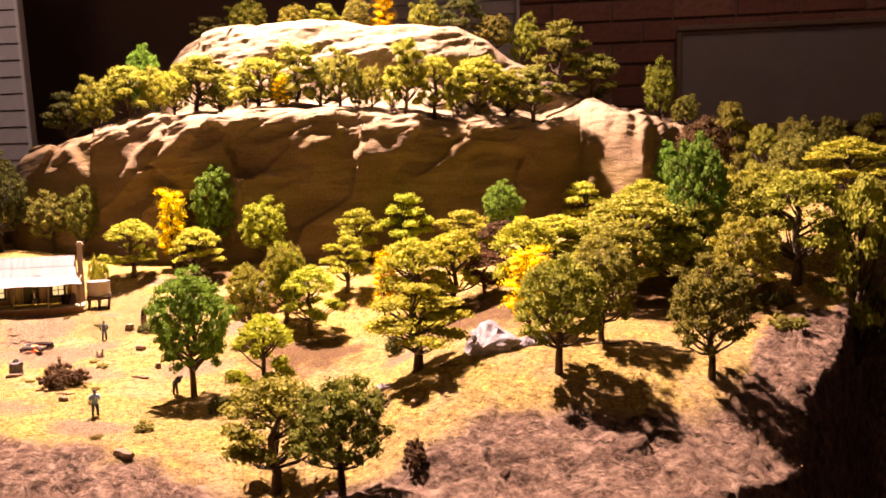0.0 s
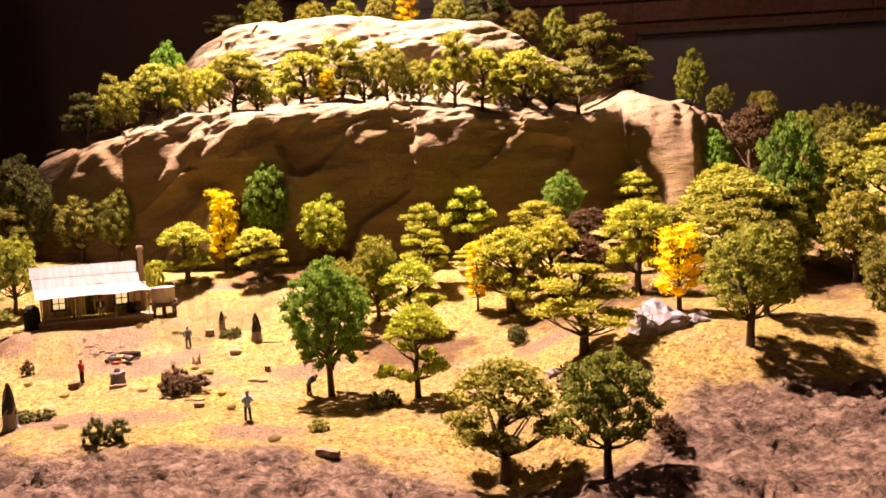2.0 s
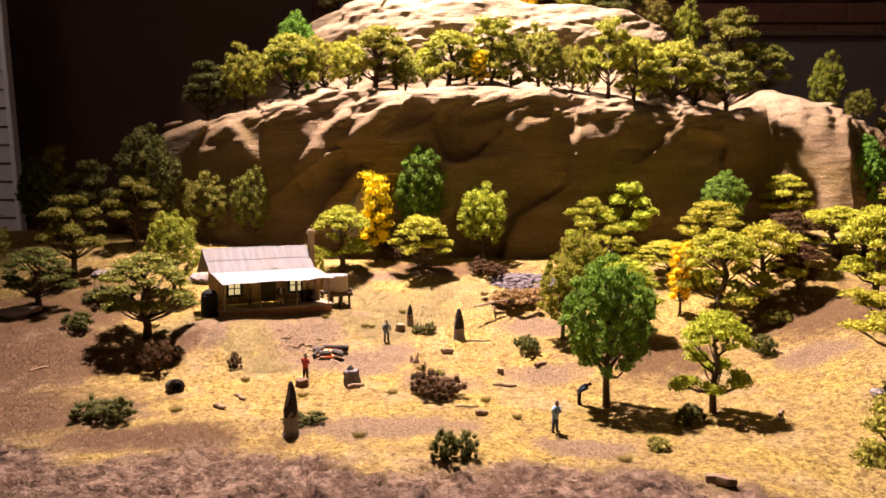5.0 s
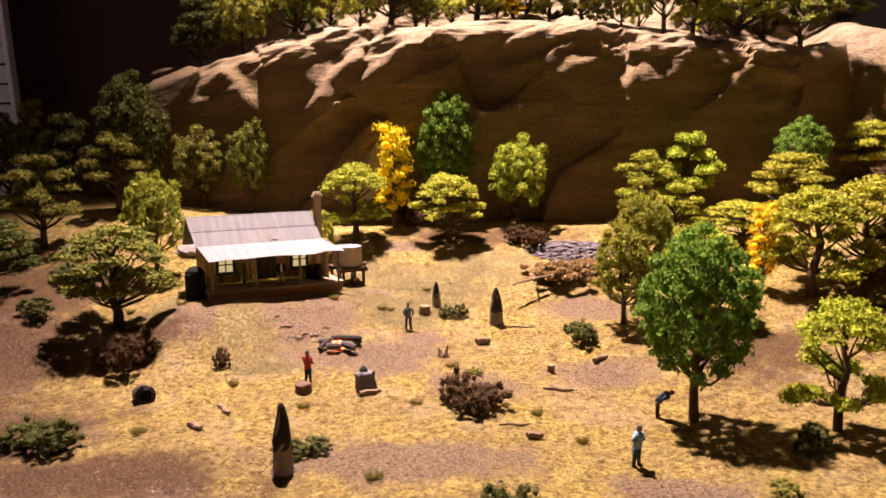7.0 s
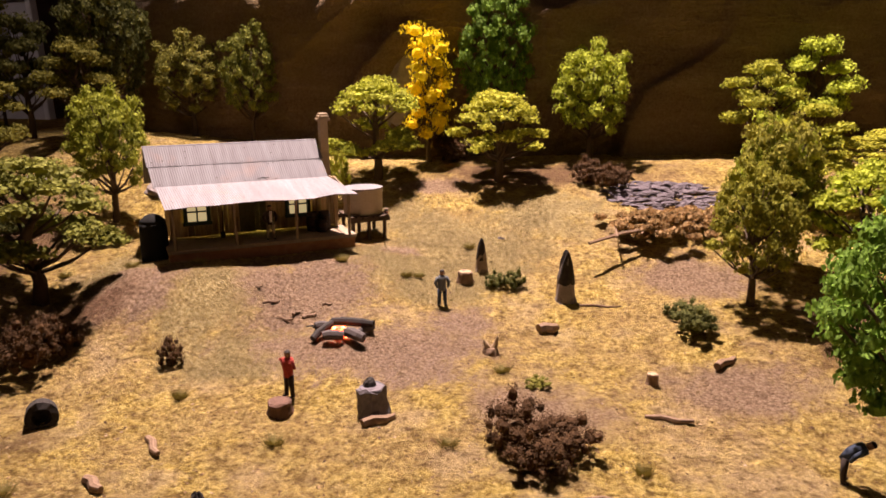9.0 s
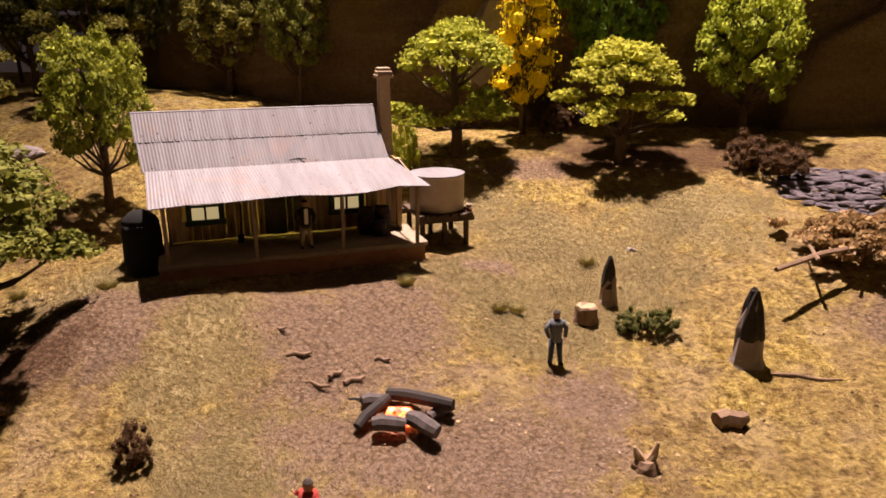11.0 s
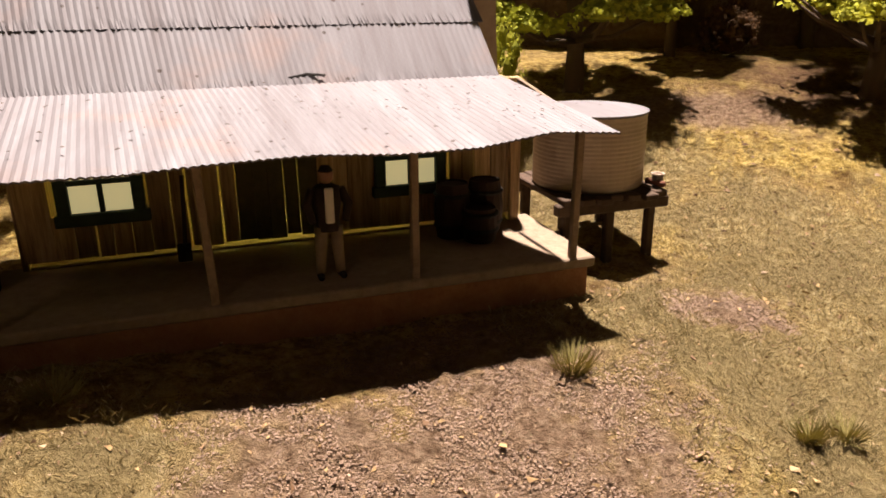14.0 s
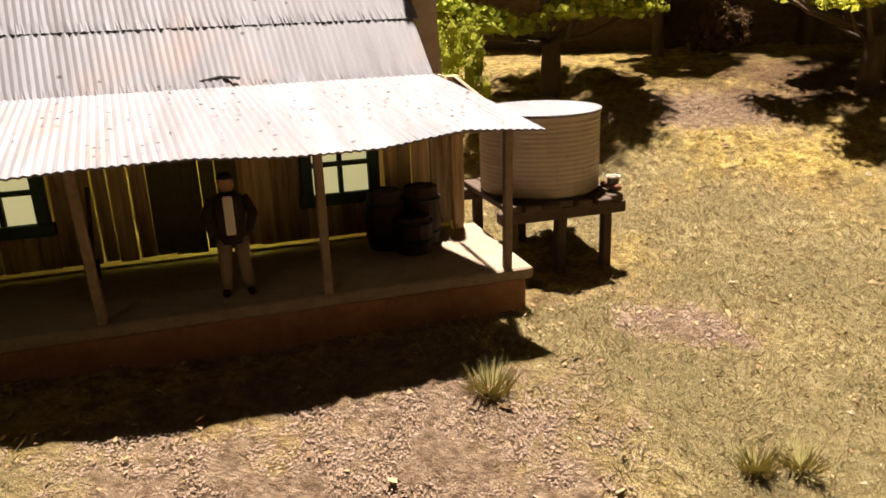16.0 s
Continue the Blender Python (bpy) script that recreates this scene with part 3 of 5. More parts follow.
    out[:, :, 2] += 0.5 * push - 0.3 * shelves
    n = n_s
    faces = [(i * n + j, (i + 1) * n + j, (i + 1) * n + j + 1, i * n + j + 1) for i in range(g.shape[0] - 1) for j in range(n - 1)]
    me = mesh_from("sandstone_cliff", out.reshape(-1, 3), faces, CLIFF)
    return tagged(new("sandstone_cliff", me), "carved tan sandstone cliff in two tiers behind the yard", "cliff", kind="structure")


build_cliff()


# ---- the room behind ----
BRICKWALL, nt_, p_ = material("dark_brick")
info_ = nt_.nodes.new("ShaderNodeObjectInfo")
nt_.links.new(mix(nt_, noise_fac(nt_, 60, 5), ramp(nt_, info_.outputs["Random"], [(0, (0.36, 0.14, 0.1)), (1, (0.55, 0.27, 0.2))]), (0.14, 0.07, 0.05)), p_.inputs["Base Color"])
p_.inputs["Roughness"].default_value = 0.9
MORTAR = plain("wall_mortar", (0.2, 0.13, 0.1), (0.32, 0.22, 0.18), 60)
SHUTTER = plain("shutter_slat", (0.42, 0.4, 0.4), (0.6, 0.58, 0.58), 30, rough=0.5, relief=0.1)
CHANNEL = plain("white_edge_strip", (0.6, 0.58, 0.57), (0.8, 0.78, 0.77), 60, relief=0.6, distance=0.004)
DARKWALL = plain("dark_paint", (0.05, 0.03, 0.028), (0.09, 0.06, 0.055), 10)
BOARD = plain("grey_board", (0.3, 0.27, 0.26), (0.4, 0.37, 0.36), 8, relief=0.1)
# Unseen ceiling, made pale so that it bounces light down.
CEILING = plain("pale_bounce_paint", (0.5, 0.47, 0.44), (0.6, 0.57, 0.54), 10)


def room():
    for name, c, s, m in (("floor", (0, 1, -1.05), (9, 9, 0.1), DARKWALL), ("ceiling", (0, 1, 2.05), (9, 9, 0.1), CEILING), ("wall_north", (0, 3.1, 0.5), (9, 0.1, 3), MORTAR), ("wall_south", (0, -3.05, 0.5), (9, 0.1, 3), DARKWALL), ("wall_east", (4.45, 0, 0.5), (0.1, 6.0, 3), DARKWALL), ("wall_west", (-4.45, 0, 0.5), (0.1, 6.0, 3), DARKWALL)):
        tagged(part(name, boxed(c, s), m), "dim dark-painted room surface behind the layout" if m is DARKWALL else "dim brown brick wall behind the layout", name.split("_")[0], kind="structure")


room()


def bricks():
    wall = bpy.data.objects["wall_north"]
    me = bpy.data.meshes.new("brick")
    bm = boxed((0, 0, 0), (0.23, 0.012, 0.076), 0.003)
    bm.to_mesh(me), bm.free()
    me.materials.append(BRICKWALL)
    for k in range(9):
        for i in range(13):
            piece("brick", me, wall, Matrix.Translation((-0.75 + i * 0.24 + 0.12 * (k % 2), 3.046, 0.32 + k * 0.086)))


def shutter(name, x0, x1, y, z0, z1, pitch, slant=0.0):
    sh = thing(name, (x0, y, z0), "pale grey slatted roller shutter on the room wall", "shutter")
    me = bpy.data.meshes.new("slat")
    bm = boxed((0.5 * (x1 - x0), 0, 0), (x1 - x0, 0.006, pitch * 0.965), 0.001, Matrix.Rotation(radians(-5), 4, "X"))
    bm.to_mesh(me), bm.free()
    me.materials.append(SHUTTER)
    for k in range(int((z1 - z0) / pitch)):
        piece("slat", me, sh, Matrix.Translation((-slant * (z0 + (k + 0.5) * pitch - 0.5), 0, (k + 0.5) * pitch)))
    turn = Matrix.Translation((x1 - x0 + 0.006 - slant * (z0 - 0.5), -0.004, 0)) @ Matrix.Rotation(-math.atan(slant), 4, "Y")
    part("side_channel", boxed((0, 0, 0.5 * (z1 - z0)), (0.014, 0.03, z1 - z0), 0.002, turn), CHANNEL, sh, "white edge strip")


shutter("roller_shutter", -2.67, -1.60, 2.15, -0.98, 1.7, 0.0535, 0.05)
shutter("roller_shutter", -0.75, -0.05, 3.0, -0.98, 1.7, 0.055)


def display_board():
    b = thing("display_board", (0.6, 3.02, 0.36), "large grey display board in a dark frame on the brick wall", "board")
    part("panel", boxed((0.6, 0, 0.19), (1.2, 0.02, 0.36), 0.003), BOARD, b)
    for c, s in (((0.6, -0.012, 0.0), (1.24, 0.03, 0.022)), ((0.6, -0.012, 0.385), (1.24, 0.03, 0.02)), ((-0.012, -0.012, 0.19), (0.02, 0.03, 0.36)), ((1.212, -0.012, 0.19), (0.02, 0.03, 0.36))):
        part("frame_rail", boxed(c, s, 0.003), TIMBER, b)


display_board()
bricks()


# ---- trees ----
def flakes(rng, centre, radii, count, size):
    """Small bent leaf flakes over an ellipsoid: vertices (count*4, 3)."""
    d = rng.normal(size=(count, 3))
    d /= np.linalg.norm(d, axis=1, keepdims=True)
    d[:, 2] = np.where(d[:, 2] < -0.5, -d[:, 2], d[:, 2])
    p = centre + d * radii * rng.uniform(0.66, 1.26, (count, 1))
    n = d + 0.8 * rng.normal(size=(count, 3))
    n /= np.linalg.norm(n, axis=1, keepdims=True)
    a = np.cross(n, rng.normal(size=(count, 3)))
    a /= np.linalg.norm(a, axis=1, keepdims=True)
    b = np.cross(n, a)
    s = size * rng.uniform(0.6, 1.35, (count, 1))
    q = np.stack([p - a * s - b * s * 0.7, p + a * s * 0.8 - b * s + n * s * 0.3, p + a * s + b * s * 0.9, p - a * s * 0.9 + b * s * 0.7 + n * s * 0.3], 1)
    return q.reshape(-1, 3)


def crown_mesh(name, pads, seed, per_pad, size):
    rng = np.random.default_rng(seed)
    verts, faces = [], []
    for (c, r) in pads:
        bm = bmesh.new()
        bmesh.ops.create_icosphere(bm, subdivisions=1, radius=1.0)
        n = len(verts)
        for v in bm.verts:
            w = 0.68 + 0.2 * noise.noise(v.co * 2.6 + Vector(c) * 9)
            verts.append((c[0] + v.co.x * r[0] * w, c[1] + v.co.y * r[1] * w, c[2] + v.co.z * r[2] * w))
        bm.verts.index_update()
        faces.extend(tuple(n + v.index for v in f.verts) for f in bm.faces)
        bm.free()
        q = flakes(rng, np.array(c), np.array(r), per_pad, size)
        n = len(verts)
        verts.extend(map(tuple, q))
        faces.extend((n + 4 * k, n + 4 * k + 1, n + 4 * k + 2, n + 4 * k + 3) for k in range(per_pad))
    return mesh_from(name, verts, faces, FOLIAGE)


def pads_for(shape, rng):
    pads = []
    u = rng.uniform
    swell = Vector((u(0, 9), u(0, 9), u(0, 9)))
    if shape == "round":
        for k in range(68):
            t = 1 - 1.8 * (k + 0.5) / 68
            a, s = k * 2.4, math.sqrt(1 - t * t)
            e = u(0.84, 1.1) * (0.94 + 0.42 * noise.noise(Vector((s * math.cos(a), s * math.sin(a), t)) * 1.9 + swell))
            pads.append(((0.40 * e * s * math.cos(a), 0.40 * e * s * math.sin(a), 0.58 + 0.375 * e * t), (u(0.06, 0.095), u(0.06, 0.095), u(0.045, 0.065))))
        pads.append(((0, 0, 0.62), (0.22, 0.22, 0.2)))
    elif shape == "dome":
        for k in range(104):
            t = 1 - 1.82 * (k + 0.5) / 104
            a, s = k * 2.4, math.sqrt(1 - t * t)
            e = u(0.84, 1.08) * (0.96 + 0.34 * noise.noise(Vector((s * math.cos(a), s * math.sin(a), t)) * 2.1 + swell))
            pads.append(((0.42 * e * s * math.cos(a), 0.42 * e * s * math.sin(a), 0.57 + 0.385 * e * t), (u(0.055, 0.085), u(0.055, 0.085), u(0.035, 0.055))))
        pads.append(((0, 0, 0.66), (0.2, 0.2, 0.18)))
    elif shape == "tier":
        for z, reach, n in ((0.46, 0.34, 4), (0.63, 0.36, 4), (0.80, 0.28, 3), (0.94, 0.1, 2)):
            off = u(0, 6)
            for k in range(n):
                a = off + k * 2 * math.pi / n + u(-0.4, 0.4)
                d, zz = reach * u(0.6, 1.0), z + u(-0.04, 0.04)
                for _ in range(5):
                    pads.append(((d * math.cos(a) + u(-0.11, 0.11), d * math.sin(a) + u(-0.11, 0.11), zz + u(-0.02, 0.03)), (u(0.07, 0.12), u(0.07, 0.12), u(0.042, 0.065))))
    elif shape == "tall":
        for k in range(24):
            z = 0.2 + 0.78 * (k + 0.5) / 24
            a, d = k * 2.4, 0.28 * (1 - 0.55 * abs(z - 0.5)) * u(0.5, 1.1)
            pads.append(((d * math.cos(a), d * math.sin(a), z), (u(0.14, 0.22), u(0.14, 0.22), u(0.05, 0.075))))
    elif shape == "ragged":
        for k in range(30):
            t = math.sqrt((k + 0.5) / 30)
            a, d = k * 2.4, 0.33 * t
            pads.append(((d * math.cos(a), d * math.sin(a), 0.93 - 0.30 * t * t + u(-0.04, 0.03)), (u(0.07, 0.11), u(0.07, 0.11), u(0.04, 0.06))))
        off = u(0, 6)
        for k in range(8):
            a = off + k * 0.785 + u(-0.25, 0.25)
            d, z = 0.34 * u(0.7, 1.1), u(0.26, 0.56)
            for _ in range(5):
                pads.append(((d * math.cos(a) + u(-0.07, 0.07), d * math.sin(a) + u(-0.07, 0.07), z + u(-0.03, 0.03)), (u(0.06, 0.1), u(0.06, 0.1), u(0.03, 0.05))))
    else:
        for k in range(34):
            a, d = k * 2.4 + u(-0.3, 0.3), 0.40 * math.sqrt((k + 0.5) / 34)
            z = u(0.15, 0.85) * (1 - 2.6 * d * d) + 0.08
            pads.append(((d * math.cos(a), d * math.sin(a), z), (u(0.07, 0.13), u(0.07, 0.13), u(0.10, 0.2))))
        pads.append(((0, 0, 0.25), (0.3, 0.3, 0.3)))
    return pads


def trunk_mesh(shape, pads, rng):
    bend = [Vector((rng.uniform(-0.02, 0.02) * k, rng.uniform(-0.02, 0.02) * k, 0.78 * k / 5)) for k in range(6)]
    bend[0].z = -0.06
    chunks = [tube(bend, [0.046, 0.036, 0.031, 0.026, 0.02, 0.012], 8)]
    for k in range(5):
        a = k * 1.3 + rng.uniform(-0.3, 0.3)
        chunks.append(tube([(0, 0, 0.03), (0.05 * math.cos(a), 0.05 * math.sin(a), -0.02)], [0.02, 0.008], 5))
    for c, r in pads[:: max(1, len(pads) // 22)]:
        tip = Vector(c) - Vector((0, 0, 0.5 * r[2]))
        z0 = max(0.2, min(0.7, tip.z - 0.16 - 0.25 * math.hypot(tip.x, tip.y)))
        root = Vector((bend[3].x * z0, bend[3].y * z0, z0))
        mid = root.lerp(tip, 0.5) + Vector((rng.uniform(-0.02, 0.02), rng.uniform(-0.02, 0.02), -0.025))
        chunks.append(tube([root, mid, tip], [0.014, 0.009, 0.005], 5))
    return mesh_from("trunk", *joined(chunks), BARK, True)


def tree_kind(shape, seed, per_pad=84, size=0.0102):
    rng = random.Random(seed)
    pads = pads_for(shape, rng)
    trunk = None if shape == "bush" else trunk_mesh(shape, pads, rng)
    return trunk, crown_mesh("crown", pads, seed, per_pad, size)


KINDS = {s: [tree_kind(s, 10 * i + k) for k in range(n)] for i, (s, n) in enumerate((("round", 3), ("dome", 2), ("tier", 3), ("tall", 2), ("ragged", 3), ("bush", 3)))}
COLOURS = {"olive": (0.24, 0.243, 0.037), "lime": (0.32, 0.328, 0.039), "green": (0.12, 0.225, 0.032), "dark": (0.09, 0.095, 0.026), "yellow": (0.66, 0.50, 0.018), "brown": (0.085, 0.046, 0.021), "moss": (0.18, 0.173, 0.034)}
WORDS = {"olive": "olive-green", "lime": "lime-green", "green": "bright green", "dark": "dark green", "yellow": "golden yellow", "brown": "rusty brown", "moss": "mossy green"}
FORMS = {"round": "round-crowned", "dome": "tall dome-crowned", "tier": "flat-tiered", "tall": "narrow columnar", "ragged": "open spreading", "bush": "low clumped"}
tree_count = 0


def plant(x, y, z, h, w, shape, colour, where, group):
    global tree_count
    rng = random.Random(tree_count * 7 + 1)
    tree_count += 1
    trunk, crown = KINDS[shape][tree_count % len(KINDS[shape])]
    word = "bush" if shape == "bush" else "tree"
    t = thing("bush" if shape == "bush" else "model_tree", (0, 0, 0), f"{FORMS[shape]} {WORDS[colour]} {word} {where}", word, group)
    w *= 1.12 * {"ragged": 1.28, "tier": 1.14, "tall": 1.3, "dome": 0.93}.get(shape, 1.0)
    t.matrix_world = pose(x, y, z, 0, 0, rng.uniform(0, 360)) @ Matrix.Diagonal((w, w, h, 1))
    if trunk is not None:
        piece("trunk", trunk, t)
    c = piece("crown", crown, t)
    k = rng.uniform(0.88, 1.14)
    c.color = (*(k * v * rng.uniform(0.93, 1.07) for v in COLOURS[colour]), 1)
    return t


# x, y, height of the top above the yard, width of the crown, shape, colour
YARD = [(-0.188, 0.465, 0.082, 0.061, "dome", "green"), (-0.124, 0.449, 0.051, 0.041, "ragged", "lime"), (-0.068, 0.322, 0.038, 0.054, "ragged", "olive"), (-0.02, 0.289, 0.048, 0.047, "round", "moss"), (-0.009, 0.443, 0.069, 0.071, "tier", "lime"), (0.067, 0.488, 0.093, 0.033, "tall", "yellow"), (0.088, 0.406, 0.098, 0.057, "round", "olive"), (0.18, 0.403, 0.094, 0.051, "round", "moss"), (-0.531, 0.558, 0.076, 0.062, "ragged", "moss"), (-0.548, 0.66, 0.106, 0.046, "round", "olive")]
MIDDLE = [(-0.177, 0.642, 0.085, 0.04, "round", "lime"), (-0.198, 0.596, 0.068, 0.042, "round", "olive"), (-0.143, 0.611, 0.067, 0.049, "ragged", "lime"), (-0.134, 0.709, 0.086, 0.049, "tier", "lime"), (-0.143, 0.789, 0.115, 0.047, "tier", "lime"), (-0.09, 0.827, 0.129, 0.053, "tier", "lime"), (0.026, 0.849, 0.147, 0.05, "dome", "green"), (-0.07, 0.735, 0.073, 0.062, "ragged", "lime"), (-0.011, 0.651, 0.097, 0.056, "ragged", "lime"), (-0.05, 0.648, 0.093, 0.068, "ragged", "lime"), (-0.018, 0.777, 0.112, 0.066, "tier", "lime"), (0.02, 0.65, 0.078, 0.036, "ragged", "brown"), (0.061, 0.6, 0.115, 0.055, "ragged", "lime"), (0.128, 0.92, 0.143, 0.055, "tier", "lime"), (-0.177, 0.637, 0.09, 0.043, "round", "olive"), (0.116, 0.72, 0.104, 0.053, "ragged", "olive"), (0.032, 0.7, 0.105, 0.047, "ragged", "brown"), (-0.082, 0.66, 0.077, 0.02, "tall", "yellow")]
RIGHT = [(0.183, 0.74, 0.147, 0.066, "ragged", "lime"), (0.219, 0.663, 0.185, 0.058, "dome", "green"), (0.232, 0.934, 0.195, 0.048, "dome", "green"), (0.262, 0.712, 0.155, 0.057, "round", "olive"), (0.304, 0.649, 0.153, 0.076, "ragged", "olive"), (0.195, 0.639, 0.101, 0.061, "round", "olive"), (0.118, 0.457, 0.099, 0.048, "round", "moss"), (0.248, 0.6, 0.11, 0.06, "round", "olive"), (0.284, 0.7, 0.157, 0.054, "ragged", "olive"), (0.161, 0.66, 0.136, 0.093, "ragged", "olive"), (0.141, 0.6, 0.11, 0.067, "ragged", "olive"), (0.218, 0.66, 0.131, 0.073, "round", "olive"), (0.273, 0.91, 0.229, 0.064, "ragged", "brown"), (0.348, 0.62, 0.151, 0.061, "ragged", "olive"), (0.401, 0.8, 0.186, 0.078, "ragged", "lime"), (0.088, 0.72, 0.11, 0.069, "ragged", "lime"), (0.48, 0.8, 0.2, 0.08, "round", "moss"), (0.38, 0.9, 0.2, 0.07, "round", "moss"), (0.44, 0.7, 0.18, 0.08, "ragged", "olive")]
FAR_RIGHT = [(0.328, 1, 0.247, 0.054, "tier", "moss"), (0.404, 0.98, 0.228, 0.056, "round", "moss"), (0.354, 0.95, 0.218, 0.04, "ragged", "olive"), (0.457, 1, 0.224, 0.045, "round", "moss"), (0.506, 1, 0.224, 0.051, "tier", "moss"), (0.341, 1.052, 0.249, 0.064, "tier", "moss"), (0.6, 0.95, 0.2, 0.09, "round", "moss")]
LEFT = [(-0.635, 0.819, 0.197, 0.069, "dome", "dark"), (-0.574, 0.836, 0.141, 0.057, "round", "moss"), (-0.521, 0.827, 0.147, 0.043, "round", "moss"), (-0.636, 0.783, 0.134, 0.054, "tier", "moss"), (-0.661, 0.7, 0.114, 0.059, "tier", "moss"), (-0.786, 0.9, 0.177, 0.028, "tall", "olive"), (-0.691, 0.8, 0.152, 0.052, "tier", "dark"), (-0.751, 0.8, 0.155, 0.043, "round", "dark"), (-0.65, 0.615, 0.075, 0.05, "ragged", "dark"), (-0.75, 0.68, 0.11, 0.06, "tier", "moss")]
BACK = [(-0.405, 0.748, 0.11, 0.055, "ragged", "lime"), (-0.374, 0.785, 0.142, 0.03, "tall", "yellow"), (-0.325, 0.808, 0.174, 0.06, "dome", "green"), (-0.258, 0.787, 0.129, 0.053, "round", "lime"), (-0.322, 0.747, 0.099, 0.05, "ragged", "lime")]
LEDGE = [(-0.598, 0.918, 0.281, 0.055, "tier", "dark"), (-0.547, 0.906, 0.301, 0.049, "round", "olive"), (-0.486, 0.891, 0.316, 0.059, "ragged", "olive"), (-0.491, 0.942, 0.353, 0.046, "dome", "green"), (-0.417, 0.884, 0.306, 0.041, "round", "lime"), (-0.383, 0.883, 0.32, 0.069, "tier", "olive"), (-0.348, 0.882, 0.284, 0.031, "round", "olive"), (-0.295, 0.88, 0.318, 0.057, "ragged", "olive"), (-0.244, 0.885, 0.333, 0.047, "tall", "olive"), (-0.26, 0.868, 0.279, 0.021, "tall", "yellow"), (-0.188, 0.891, 0.321, 0.051, "round", "olive"), (-0.147, 0.895, 0.3, 0.029, "round", "olive"), (-0.102, 0.9, 0.331, 0.047, "tier", "olive"), (-0.067, 0.915, 0.318, 0.041, "ragged", "olive"), (-0.011, 0.94, 0.317, 0.065, "ragged", "olive"), (0.061, 0.955, 0.3, 0.058, "tier", "moss"), (-0.451, 0.905, 0.31, 0.039, "round", "olive"), (-0.36, 0.902, 0.308, 0.04, "ragged", "olive"), (-0.275, 0.902, 0.3, 0.032, "round", "olive"), (-0.22, 0.907, 0.313, 0.035, "ragged", "moss"), (-0.169, 0.913, 0.296, 0.028, "round", "olive"), (-0.123, 0.918, 0.303, 0.029, "round", "lime"), (-0.041, 0.946, 0.298, 0.034, "round", "olive"), (0.026, 0.97, 0.302, 0.041, "ragged", "olive"), (-0.323, 0.901, 0.303, 0.031, "round", "lime")]
CREST = [(0.048, 1.09, 0.398, 0.042, "round", "olive"), (0.096, 1.05, 0.379, 0.066, "tier", "moss"), (0.144, 1.05, 0.333, 0.069, "ragged", "moss"), (0.241, 1.06, 0.319, 0.042, "round", "olive"), (0.271, 1.03, 0.264, 0.037, "round", "moss"), (-0.33, 1.13, 0.445, 0.05, "round", "olive"), (-0.27, 1.11, 0.434, 0.045, "tier", "olive"), (-0.22, 1.11, 0.44, 0.045, "round", "moss"), (-0.18, 1.12, 0.45, 0.03, "tall", "yellow"), (-0.11, 1.11, 0.434, 0.05, "round", "olive"), (-0.05, 1.1, 0.434, 0.06, "tier", "dark"), (0, 1.09, 0.405, 0.05, "round", "moss"), (-0.46, 1.1, 0.42, 0.06, "tier", "dark"), (-0.41, 1.13, 0.452, 0.06, "round", "olive")]


def cliff_height(x, y):
    ry, rz, ty, tz = (lerp(x, q) for q in (RIM_Y, RIM_Z, TOP_Y, TOP_Z))
    tz = max(tz, rz + 0.012)
    if y < max(ty, ry + 0.06) - 0.01:
        return rz + 0.004
    return tz + 0.004


def forest():
    for rows, where, group in ((YARD, "on the yellow flocked yard", "trees on the yard"), (MIDDLE, "in the grove below the cliff", "trees of the grove"), (RIGHT, "on the wooded slope", "trees on the slope"), (FAR_RIGHT, "on the far ridge", "trees on the ridge"), (LEFT, "in the shade beside the cliff", "trees beside the cliff"), (BACK, "behind the cottage at the cliff foot", "trees behind the cottage")):
        for x, y, top, w, shape, colour in rows:
            z = ground_height(x, y)
            plant(x, y, z, max(0.04, top - z) / 1.02, w, shape, colour, where, group)
    for rows, where, group in ((LEDGE, "in a row on the cliff ledge", "trees on the ledge"), (CREST, "on top of the cliff", "trees on the cliff top")):
        for x, y, top, w, shape, colour in rows:
            z = cliff_height(x, y)
            plant(x, y, z - 0.008, max(0.045, top - z + 0.006) / 1.02, w * 1.1, shape, colour, where, group)


forest()


# ---- the cottage ----
DECK_Z = 0.0190
DECK_TOP = DECK_Z * COT_SCALE + COT_Z


